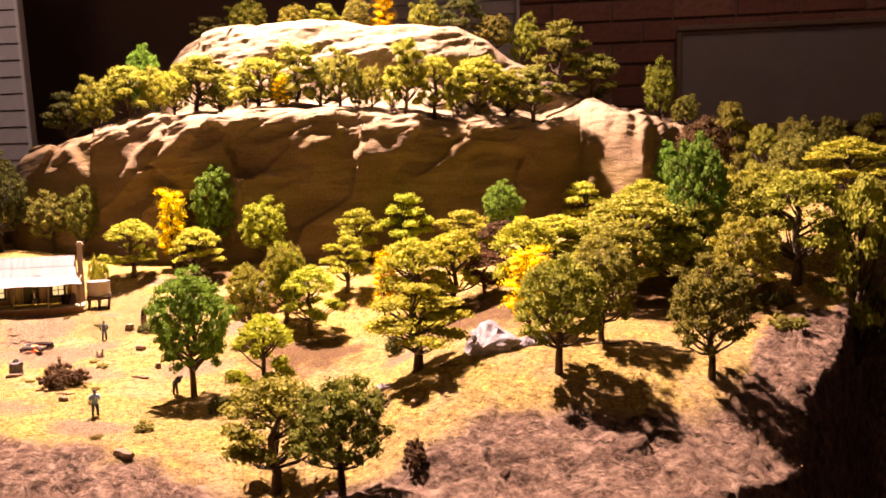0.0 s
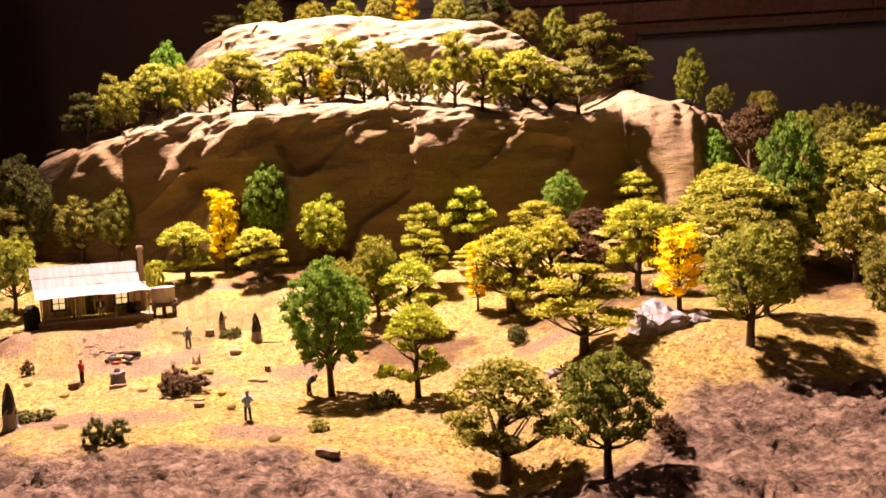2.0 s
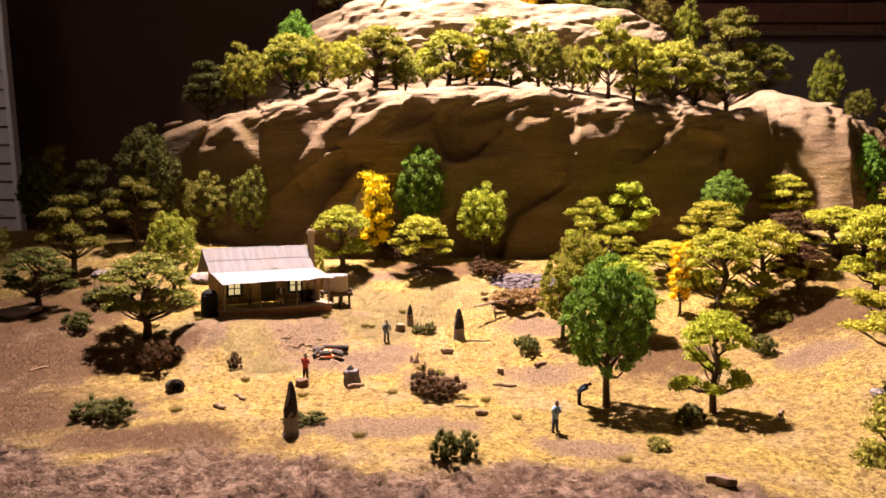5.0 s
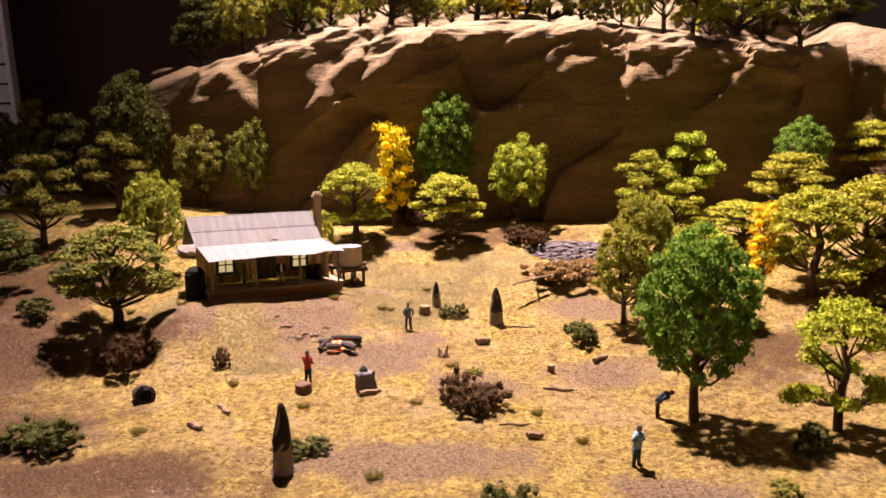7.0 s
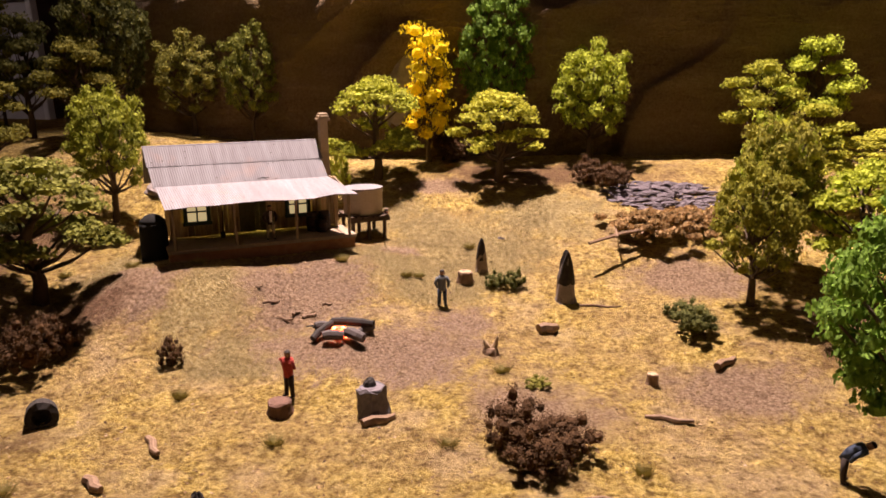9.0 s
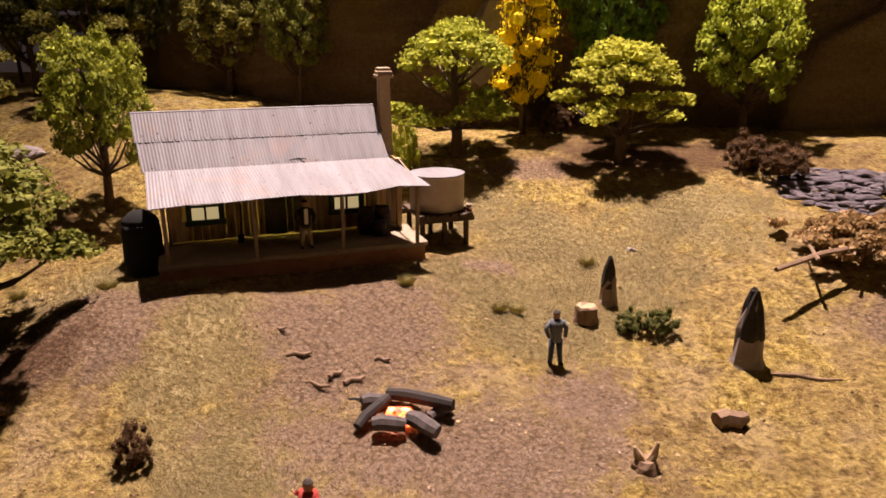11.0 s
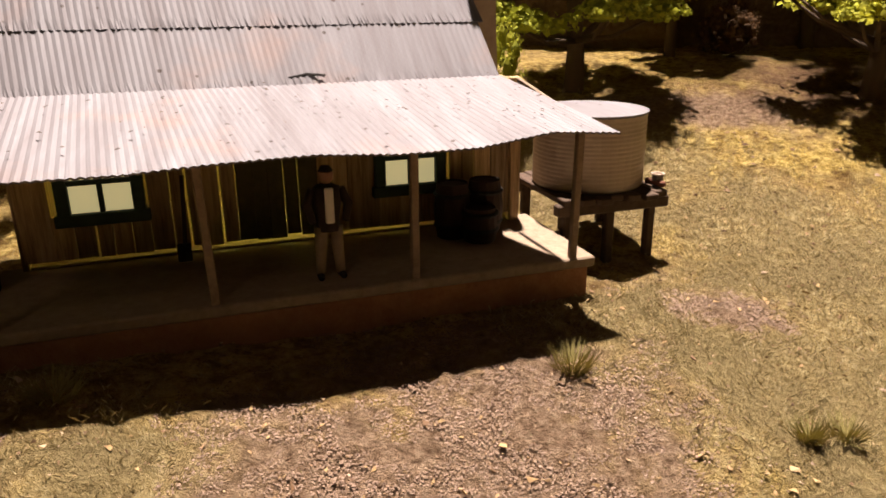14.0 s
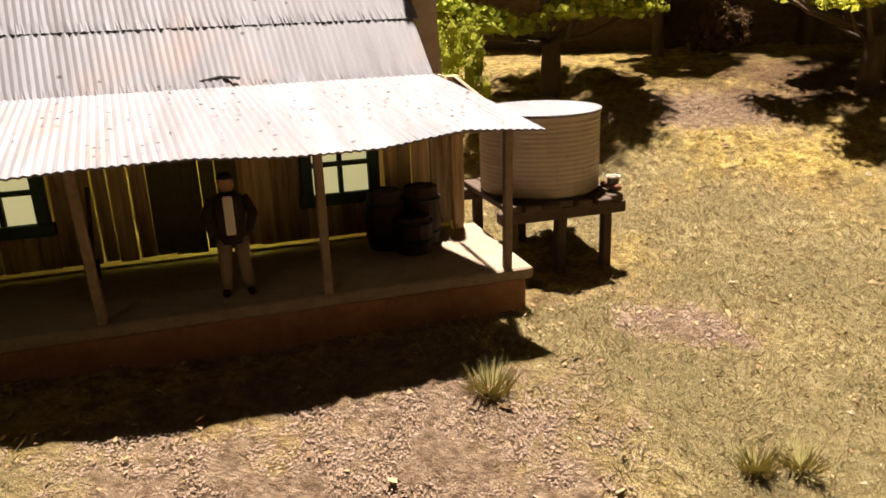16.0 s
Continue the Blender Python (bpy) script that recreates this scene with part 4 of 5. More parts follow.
def cottage():
    c = thing("settlers_cottage", (COT[0], COT[1], 0), "weathered plank cottage with pale corrugated iron roof and shaded porch", "cottage", turn=COT_TURN)
    c.matrix_world = pose(COT[0], COT[1], COT_Z, 0, 0, COT_TURN) @ Matrix.Scale(COT_SCALE, 4)
    wall_v, wl, wr = 0.0265, -0.094, 0.0012
    top = 0.049
    # deck and its edge
    part("porch_deck", boxed((-0.0463, 0.0135, DECK_Z - 0.001), (0.1044, 0.0305, 0.002), 0.0003), TIMBER, c, "dusty grey porch deck")
    part("deck_edge", boxed((-0.0468, 0.000, DECK_Z - 0.0055), (0.1030, 0.003, 0.0075), 0.0004), DECKEDGE, c, "reddish brown earth edge below the deck")
    part("foundation", boxed((-0.047, 0.046, 0.010), (0.092, 0.04, 0.018)), BRICKRED, c)
    # plank walls, with gaps between the planks and above the floor
    rng = random.Random(4)
    x = wl
    openings = ((-0.0870, -0.0726), (-0.0292, -0.0146))
    door = thing("door", (0, 0, 0), "greenish dark plank door in the cottage front", "")
    door.parent = c
    door.matrix_basis = Matrix()
    while x < wr - 0.001:
        w = rng.uniform(0.0026, 0.0038)
        lean = rng.uniform(-0.8, 0.8)
        mid = x + w / 2
        inside = [o for o in openings if o[0] - 0.001 < mid < o[1] + 0.001]
        spans = [(DECK_Z + 0.0014, 0.0285), (0.0405, top)] if inside else [(DECK_Z + rng.uniform(0.0012, 0.0019), top)]
        for z0, z1 in spans:
            part("plank", boxed((0, 0, 0), (w + rng.choice((0.0001, 0.0001, -0.0004, 0.0001, 0.0001, -0.00025)), 0.0009, z1 - z0), 0.0001, Matrix.Translation((mid, wall_v + rng.uniform(-0.0002, 0.0002), 0.5 * (z0 + z1))) @ Matrix.Rotation(radians(lean * 0.6), 4, "Y")), *((DOORWOOD, door) if -0.0562 < mid < -0.042 else (PLANK, c)))
        x += w
    for xx in (wl, wr):
        part("end_wall", boxed((xx, wall_v + 0.02, 0.033), (0.0012, 0.04, 0.032), 0.0001), PLANK, c)
    part("back_wall", boxed((0.5 * (wl + wr), wall_v + 0.04, 0.033), (wr - wl, 0.0012, 0.032)), PLANK, c)
    part("corner_post", boxed((wr, wall_v - 0.0004, 0.034), (0.0022, 0.0022, 0.031), 0.0002), PLANK, c)
    part("cottage_floor", boxed((0.5 * (wl + wr), wall_v + 0.0205, DECK_Z - 0.0001), (wr - wl, 0.04, 0.001)), CUTWOOD, c)
    for o in openings:
        window(c, 0.5 * (o[0] + o[1]), wall_v - 0.0008, 0.0344, o[1] - o[0], 0.0128)
    # porch posts
    for k, (px, lean) in enumerate(((0.0016, 0.9), (-0.0291, 0.3), (-0.0626, -1.8), (-0.0945, -1.0))):
        part("porch_post", boxed((0, 0, 0.0125), (0.0014, 0.0014, 0.0262), 0.0002, Matrix.Translation((px, -0.0005, DECK_Z - 0.0004)) @ Matrix.Rotation(radians(lean), 4, "Y")), POST, c, "thin crooked grey porch post")
    part("porch_beam", boxed((-0.049, 0.0012, 0.0430), (0.096, 0.0014, 0.0014), 0.0002), TIMBER, c)
    # roof: two lapped courses, porch skirt, back slope, ridge cap
    roof_sheet(c, "roof_sheet", (-0.1045, -0.0050), (-0.1035, -0.0030), (0.0430, 0.0708), (0.0338, 0.0600), 1)
    roof_sheet(c, "roof_sheet", (-0.1030, -0.0042), (-0.1015, -0.0030), (0.0344, 0.0604), (0.0245, 0.0494), 2)
    roof_sheet(c, "porch_roof_sheet", (-0.1005, -0.0030), (-0.0990, 0.0050), (0.0262, 0.0500), (-0.0085, 0.0440), 3)
    roof_sheet(c, "roof_sheet", (-0.1045, -0.0050), (-0.1045, -0.0050), (0.0430, 0.0708), (0.0690, 0.0470), 4)
    part("ridge_cap", boxed((-0.0547, 0.0438, 0.0709), (0.1005, 0.0024, 0.0006), 0.0002), IRON, c, "pale iron ridge capping")
    part("barge_beam", boxed((0, 0, 0), (0.0008, 0.020, 0.0009), 0.0001, Matrix.Translation((0.0012, 0.0145, 0.0473)) @ Matrix.Rotation(radians(9.8), 4, "X")), POST, c)
    for xx in (wl, wr - 0.0082):
        bm = bmesh.new()
        a = [bm.verts.new((xx, v, z)) for v, z in ((wall_v, top), (wall_v + 0.04, top), (0.0430, 0.0696))]
        b = [bm.verts.new((xx + 0.001, v, z)) for v, z in ((wall_v, top), (wall_v + 0.04, top), (0.0430, 0.0696))]
        bm.faces.new(a), bm.faces.new(b[::-1])
        for i in range(3):
            bm.faces.new((a[i], b[i], b[(i + 1) % 3], a[(i + 1) % 3]))
        bmesh.ops.recalc_face_normals(bm, faces=bm.faces[:])
        part("gable", bm, PLANK, c)
    # chimney
    ch = part("chimney", lathe([(0.0048, 0.008), (0.0046, 0.04), (0.0036, 0.060), (0.0034, 0.0825)], 4), RENDER, c, "rendered brick chimney with a corbelled cap")
    ch.matrix_basis = Matrix.Translation((0.0003, 0.0430, 0)) @ Matrix.Rotation(radians(45), 4, "Z")
    for z, s in ((0.0830, 0.0074), (0.0846, 0.0066), (0.0860, 0.0054)):
        part("chimney_cap", boxed((0.0003, 0.0430, z), (s, s, 0.0016), 0.0003), RENDER, c)
    bulb = bpy.data.lights.new("cottage_bulb", "POINT")
    bulb.energy, bulb.color, bulb.shadow_soft_size = 0.02, (0.95, 0.92, 0.18), 0.002
    new("cottage_bulb", bulb).matrix_world = c.matrix_world @ Matrix.Translation((-0.045, 0.044, 0.038))


PANE, ntp, pp = material("lit_window_pane")
pp.inputs["Base Color"].default_value = (0.75, 0.68, 0.42, 1)
pp.inputs["Emission Color"].default_value = (1.0, 0.86, 0.42, 1)
pp.inputs["Emission Strength"].default_value = 0.55
pp.inputs["Roughness"].default_value = 0.3


def window(c, x, v, z, w, h):
    win = thing("window", (0, 0, 0), "", "")
    for k in ("label", "category"):
        if k in win:
            del win[k]
    win.parent = c
    win.matrix_basis = Matrix.Translation((x, v, z))
    for cx, cz, sx, sz in ((0, h / 2, w, 0.0019), (0, -h / 2, w + 0.0016, 0.0022), (-w / 2 + 0.0009, 0, 0.0022, h), (w / 2 - 0.0009, 0, 0.0022, h)):
        part("window_frame", boxed((cx, -0.0003 - (0.0004 if cx == 0 else 0), cz), (sx, 0.0016, sz), 0.0002), GREEN_PAINT, win)
    part("mullion", boxed((0, -0.0001, 0), (0.0009, 0.0011, h - 0.002), 0.0001), GREEN_PAINT, win)
    part("mullion", boxed((0, -0.0005, 0.0003), (w - 0.004, 0.0009, 0.0009), 0.0001), GREEN_PAINT, win)
    for sx in (-1, 1):
        for sz in (-1, 1):
            part("pane", boxed((sx * w * 0.22, 0.0005, sz * h * 0.235), (w * 0.44, 0.0003, h * 0.47)), PANE, win, "glowing cream window pane")


def roof_sheet(c, name, top_x, low_x, top, low, seed):
    """Corrugated iron between two edges, with a bowed, uneven lower edge."""
    rng = random.Random(seed)
    pitch, n_v = 0.00125, 6
    cols = int((low_x[1] - low_x[0]) / pitch * 4)
    verts, faces = [], []
    dip = [rng.uniform(-0.0012, 0.0006) for _ in range(9)]
    for i in range(cols + 1):
        f = i / cols
        sag = float(np.interp(f * 8, range(9), dip)) if seed == 3 else 0.0
        for j in range(n_v + 1):
            g = j / n_v
            x = (1 - g) * (top_x[0] + f * (top_x[1] - top_x[0])) + g * (low_x[0] + f * (low_x[1] - low_x[0]))
            v = (1 - g) * top[0] + g * low[0]
            v -= 0.0055 * g * (1 - f) * (seed == 3)
            z = (1 - g) * top[1] + g * low[1] + 0.00009 * math.sin(math.pi * i / 2) + g * g * sag
            verts.append((x, v + g * rng.uniform(-0.0002, 0.0002) * (j == n_v), z))
    m = n_v + 1
    faces = [(i * m + j, (i + 1) * m + j, (i + 1) * m + j + 1, i * m + j + 1) for i in range(cols) for j in range(n_v)]
    me = mesh_from(name, verts, faces, IRON)
    ob = piece(name, me, c, None, "weathered corrugated iron with rust streaks")
    so = ob.modifiers.new("thickness", "SOLIDIFY")
    so.thickness = 0.0003
    return ob


cottage()


def at(u, v, z=None):
    """A place by the cottage's own axes: along its front, back from its porch edge."""
    a = radians(COT_TURN)
    x, y = COT[0] + COT_SCALE * (u * math.cos(a) - v * math.sin(a)), COT[1] + COT_SCALE * (u * math.sin(a) + v * math.cos(a))
    return (x, y, ground_height(x, y) if z is None else z)


def water_tank():
    s = thing("tank_stand", at(0.0190, 0.0255), "rough grey timber stand under the water tank", "stand", turn=COT_TURN)
    zt = 0.0255 - s.matrix_world.translation.z
    for i, x in enumerate((-0.0096, 0.0, 0.0096)):
        for y in (-0.0095, 0.0095):
            part("leg", boxed((x, y, 0.5 * zt - 0.002), (0.0019, 0.0019, zt + 0.002), 0.0003), STANDWOOD, s)
    for y in (-0.0106, 0.0106):
        part("bearer", boxed((0, y, zt - 0.0008), (0.0252, 0.0024, 0.0024), 0.0003), STANDWOOD, s)
    for k in range(7):
        part("board", boxed(((k - 3) * 0.0034, 0, zt + 0.0010), (0.0030, 0.0245 + 0.002 * (k % 3), 0.0013), 0.0002), STANDWOOD, s)
    zb = 0.0255 + 0.0017
    t = thing("water_tank", (*at(0.0190, 0.0255)[:2], zb), "round corrugated tan iron water tank on a timber stand", "water tank", turn=COT_TURN)
    prof = [(0.0111, 0.0)]
    for k in range(17):
        z = 0.0004 + k * 0.00085
        prof += [(0.01142, z), (0.01152, z + 0.0004)]
    prof += [(0.0116, 0.0150)]
    part("tank_body", lathe(prof, 40), TANK, t, smooth=False)
    part("tank_lid", lathe([(0.0116, 0.0148), (0.0117, 0.0153), (0.0085, 0.0157), (0.002, 0.0158)], 40), IRON, t, "pale round lid")
    part("tap", boxed((0.0078, -0.0118, 0.0010), (0.0012, 0.0050, 0.0012), 0.0003, Matrix.Rotation(radians(14), 4, "Z")), RUST, t, "rusty brown outlet pipe")
    b = thing("bucket", (*at(0.0305, 0.0155)[:2], zb), "small metal bucket on the tank stand", "bucket")
    part("bucket_body", lathe([(0.0009, 0), (0.0012, 0.0026), (0.0011, 0.0027), (0.0008, 0.0012)], 14), PAIL, b)
    part("bucket_rim", lathe([(0.0012, 0.0025), (0.00145, 0.0027), (0.0014, 0.0029), (0.0011, 0.0028), (0.0010, 0.0024)], 14), TANK, b, "pale rolled rim")


water_tank()


def barrels():
    for k, (u, v) in enumerate(((-0.0150, 0.0195), (-0.0078, 0.0200), (-0.0108, 0.0150))):
        b = thing("barrel", (*at(u, v)[:2], DECK_TOP), "dark stained wooden barrel on the porch deck", "barrel", "barrels on the porch")
        part("barrel_body", lathe([(0.0030, 0), (0.0036, 0.004), (0.0036, 0.006), (0.0030, 0.0105), (0.0027, 0.0102)] if k < 2 else [(0.0030, 0), (0.0034, 0.003), (0.003, 0.0065), (0.0027, 0.0062)], 14), BARREL, b)
        for z in (0.002, 0.008 if k < 2 else 0.005):
            part("hoop", lathe([(0.0034, z), (0.0037, z + 0.0004), (0.0034, z + 0.0008)], 14), BLACK, b)


barrels()


def roof_litter():
    rng = random.Random(12)
    cot = bpy.data.objects["settlers_cottage"]
    me = mesh_from("leaf", [(-0.0003, 0, 0), (0, -0.00018, 0.00008), (0.00035, 0, 0), (0, 0.0002, 0.00012)], [(0, 1, 2, 3)], BARK)
    for k in range(130):
        f, g = rng.random() ** 0.6, rng.uniform(0.05, 0.95)
        x, v = -0.098 + 0.098 * f, 0.0262 - g * (0.0347 + 0.0055 * (1 - f))
        piece("fallen_leaf", me, cot, Matrix.Translation((x, v, 0.0500 - 0.0060 * g + 0.0012)) @ Matrix.Rotation(rng.uniform(0, 6), 4, "Z") @ Matrix.Scale(rng.uniform(0.5, 1.5), 4))
    v, f = joined([tube([(-0.0035, 0, 0), (0, 0.0004, 0.0005), (0.0035, 0.0002, 0.0002)], [0.0002, 0.0003, 0.0002], 5), tube([(-0.001, 0.0006, 0), (0.002, -0.0004, 0.0005), (0.0032, -0.0008, 0)], [0.0002, 0.0002, 0.0001], 5)])
    piece("twig", mesh_from("twig", v, f, CHARRED), cot, Matrix.Translation((-0.0415, 0.0258, 0.0512)))


roof_litter()


def shovel():
    s = thing("shovel", (*at(-0.0668, 0.0220)[:2], DECK_TOP), "dark shovel leaning on the plank wall", "shovel", turn=COT_TURN)
    v, f = tube([(0, 0, 0.001), (0.0006, 0.0012, 0.008), (0.0010, 0.0024, 0.015)], [0.0004, 0.0004, 0.0004], 6)
    piece("handle", mesh_from("handle", v, f, BARREL), s)
    part("blade", boxed((0, -0.0002, 0.0018), (0.0024, 0.0005, 0.0034), 0.0001), CHARRED, s)


shovel()


def dark_tank():
    t = thing("dark_tank", at(-0.1040, 0.018), "rounded tank against the cottage end, near-black to stand for shade", "water tank")
    part("tank_body", lathe([(0.0068, -0.003), (0.0070, 0.006), (0.0069, 0.016), (0.0066, 0.0195)], 24, 0.0001), SHADED_IRON, t, smooth=True)
    part("tank_lid", lathe([(0.0067, 0.0193), (0.0060, 0.0212), (0.0035, 0.0234), (0.001, 0.0242)], 24, 0.0001), SHADED_IRON, t, "domed black lid", smooth=True)


dark_tank()


# ---- small things of the yard ----
def lump(size, seed, rough=0.35, cuts=3):
    """A broken stone: the hull of a few corners, roughened, with its base near zero."""
    rng = random.Random(int(seed * 17))
    bm = bmesh.new()
    for _ in range(12 + 4 * cuts):
        d = Vector((rng.gauss(0, 1), rng.gauss(0, 1), rng.gauss(0, 1))).normalized() * rng.uniform(0.85, 1.1)
        bm.verts.new((d.x, d.y, max(-0.3, d.z)))
    out = bmesh.ops.convex_hull(bm, input=bm.verts[:])
    bmesh.ops.delete(bm, geom=[g for g in out["geom_interior"] if isinstance(g, bmesh.types.BMVert)], context="VERTS")
    if cuts > 2:
        bmesh.ops.subdivide_edges(bm, edges=bm.edges[:], cuts=cuts - 1, use_grid_fill=True)
    off = Vector((seed * 3.1, seed * 1.7, seed))
    for v in bm.verts:
        k = 1 + 0.3 * rough * noise.fractal(v.co * 2.2 + off, 1.0, 2.0, 4)
        v.co = Vector((v.co.x * k * size[0], v.co.y * k * size[1], v.co.z * k * size[2]))
    return bm


def rest(x, y, dz=0.0):
    return (x, y, ground_height(x, y) + dz)


def bush(x, y, w, h, colour, label, lobes=1):
    b = thing("bush", rest(x, y, -0.001), label, "bush", "bushes on the yard", turn=(x * 7919) % 360)
    _, crown = KINDS["bush"][int(abs(x) * 1000) % 3]
    for k in range(lobes):
        a = k * 2.1
        c = piece("clump", crown, b, Matrix.Translation((0.3 * w * math.cos(a) * (lobes > 1), 0.3 * w * math.sin(a) * (lobes > 1), 0)) @ Matrix.Rotation(a, 4, "Z") @ Matrix.Diagonal((w * (0.75 if lobes > 1 else 1), w * (0.75 if lobes > 1 else 1), h * (1.0 - 0.15 * k), 1)))
        c.color = (*COLOURS[colour], 1)
    return b


bush(-0.300, 0.468, 0.034, 0.021, "brown", "large dark brown foam bush on the yellow ground", 3)
bush(-0.234, 0.576, 0.030, 0.014, "dark", "low dark green spreading bush on the yard", 2)
bush(-0.289, 0.340, 0.022, 0.016, "dark", "dark green bush near the rocky bank", 2)
bush(-0.508, 0.517, 0.031, 0.022, "brown", "dark brown dead bush under the spreading tree", 3)
bush(-0.451, 0.523, 0.013, 0.013, "brown", "small dark brown bush on the yard", 1)
bush(-0.315, 0.616, 0.019, 0.012, "dark", "dark green bush beside the charred stump", 2)
bush(-0.378, 0.412, 0.024, 0.010, "dark", "dark green bush behind the tall charred stump", 2)
bush(-0.498, 0.407, 0.036, 0.018, "dark", "dark green bush at the edge of the yard", 2)
bush(-0.148, 0.430, 0.024, 0.013, "dark", "dark bush in the shade of the green tree", 2)
bush(-0.053, 0.556, 0.026, 0.018, "dark", "dark green bush in the grove", 2)
bush(-0.017, 0.610, 0.026, 0.015, "moss", "mossy green bush beside the tiered tree", 2)
bush(0.016, 0.308, 0.019, 0.013, "brown", "dark brown bush at the rocky bank", 2)
bush(-0.027, 0.395, 0.016, 0.012, "dark", "small dark bush on the yellow slope", 1)
bush(-0.178, 0.378, 0.016, 0.008, "moss", "small mossy bush on the yellow slope", 1)
bush(-0.252, 0.740, 0.036, 0.020, "brown", "brown bush in the shade of the cliff", 3)
bush(-0.350, 0.790, 0.030, 0.020, "brown", "brown bush at the foot of the cliff", 2)
bush(-0.430, 0.722, 0.024, 0.036, "lime", "lime-green shrub behind the cottage", 2)
bush(-0.460, 0.760, 0.022, 0.012, "dark", "dark green shrub at the cliff foot", 2)
bush(-0.592, 0.562, 0.028, 0.016, "dark", "dark green bush among the trees", 2)
bush(-0.600, 0.640, 0.040, 0.020, "dark", "dark green bush in the shade", 3)
bush(0.270, 0.600, 0.030, 0.018, "dark", "dark green bush on the wooded slope", 2)
bush(0.255, 0.510, 0.026, 0.014, "moss", "mossy bush at the edge of the slope", 2)
bush(-0.300, 0.520, 0.012, 0.005, "moss", "small mossy tuft on the yard", 1)


def charred_stump(x, y, h, r, label):
    s = thing("charred_stump", rest(x, y, -0.001), label, "stump", "charred stumps", turn=(x * 5000) % 360)
    part("trunk", lathe([(r * 1.25, 0), (r, h * 0.12), (r * 0.85, h * 0.5), (r * 0.55, h * 0.8), (r * 0.18, h)], 11, r * 0.12, 3), STONE if 0.02 < h < 0.03 else TIMBER, s, "grey weathered lower trunk")
    part("burnt_tip", lathe([(r * 0.92, h * 0.38), (r * 0.9, h * 0.5), (r * 0.62, h * 0.8), (r * 0.28, h * 1.0), (r * 0.08, h * 1.04)], 11, r * 0.1, 5), CHARRED, s, "burnt black splintered tip")


charred_stump(-0.380, 0.392, 0.0295, 0.0046, "tall charred tree stump tapering to a burnt tip")
charred_stump(-0.2845, 0.6025, 0.0255, 0.0046, "charred tree stump with a pale base")
charred_stump(-0.3278, 0.6350, 0.0180, 0.0031, "thin charred stump beside a green bush")


def log_stump(x, y, r, h, label, mat=None):
    s = thing("cut_stump", rest(x, y, -0.0005), label, "stump", "cut stumps", turn=(x * 9000) % 360)
    part("bark", lathe([(r * 1.15, 0), (r, h * 0.3), (r * 0.96, h * 0.62), (r, h * 0.92), (r * 0.85, h)], 13, r * (0.2 if mat is HOLLOW else 0.1), 2), mat or LOGWOOD, s)
    part("cut_face", lathe([(r * 0.85, h * 0.99), (r * 0.8, h * 1.03)], 10, r * 0.06, 4), mat or CUTWOOD, s, "" if mat else "pale sawn face")
    return s


log_stump(-0.3358, 0.6225, 0.0042, 0.0058, "short sawn stump with a pale top on the yard")
log_stump(-0.3945, 0.4915, 0.0046, 0.0055, "brown chopping block beside the red figure", BLOCKWOOD)


def forked_stump(x, y):
    s = thing("forked_stump", rest(x, y, -0.0006), "broken brown stump with two splintered prongs", "stump", turn=20)
    part("base", lathe([(0.0040, 0), (0.0034, 0.0016), (0.0026, 0.0030)], 10, 0.0003, 8), LOGWOOD, s)
    for dx, dy, h in ((-0.0022, 0.0004, 0.0062), (0.0024, -0.0003, 0.0078)):
        v, f = tube([(0.4 * dx, 0, 0.0018), (0.9 * dx, dy, 0.0042), (1.25 * dx, 2 * dy, h)], [0.0017, 0.0012, 0.0004], 7)
        piece("prong", mesh_from("prong", v, f, CUTWOOD), s, None, "pale splintered prong")


forked_stump(-0.3193, 0.5465)
log_stump(-0.2541, 0.530, 0.0024, 0.0050, "small sawn stump on the yellow ground")
hollow_stump = log_stump(-0.3600, 0.4925, 0.0054, 0.0105, "grey hollow stump with a burnt top", HOLLOW)
part("burnt_top", lathe([(0.0026, 0), (0.002, 0.0018), (0.0008, 0.003)], 8, 0.0003, 3), CHARRED, hollow_stump).matrix_basis = Matrix.Translation((-0.001, 0.001, 0.0105))


def hollow_log(x, y):
    s = thing("hollow_log", rest(x, y, 0.003), "dark hollow log end lying on the ground", "log", turn=35)
    bm = lathe([(0.003, -0.005), (0.0052, -0.0052), (0.0055, 0.005), (0.0032, 0.0054), (0.0028, 0.0015)], 14, 0.0003, 6)
    bmesh.ops.transform(bm, matrix=Matrix.Rotation(radians(80), 4, "X"), verts=bm.verts[:])
    part("bark", bm, CHARRED, s)


hollow_log(-0.479, 0.478)


def fallen_log(x, y, length, r, turn, label, mat=LOGWOOD):
    s = thing("fallen_log", rest(x, y, r * 0.6), label, "log", "logs on the yard", turn=turn)
    v, f = tube([(-length / 2, 0, 0), (-length / 6, 0.0006, 0.0003), (length / 5, -0.0006, 0), (length / 2, 0, 0.0004)], [r * 0.9, r, r * 0.95, r * 0.6], 8)
    piece("wood", mesh_from("wood", v, f, mat), s)


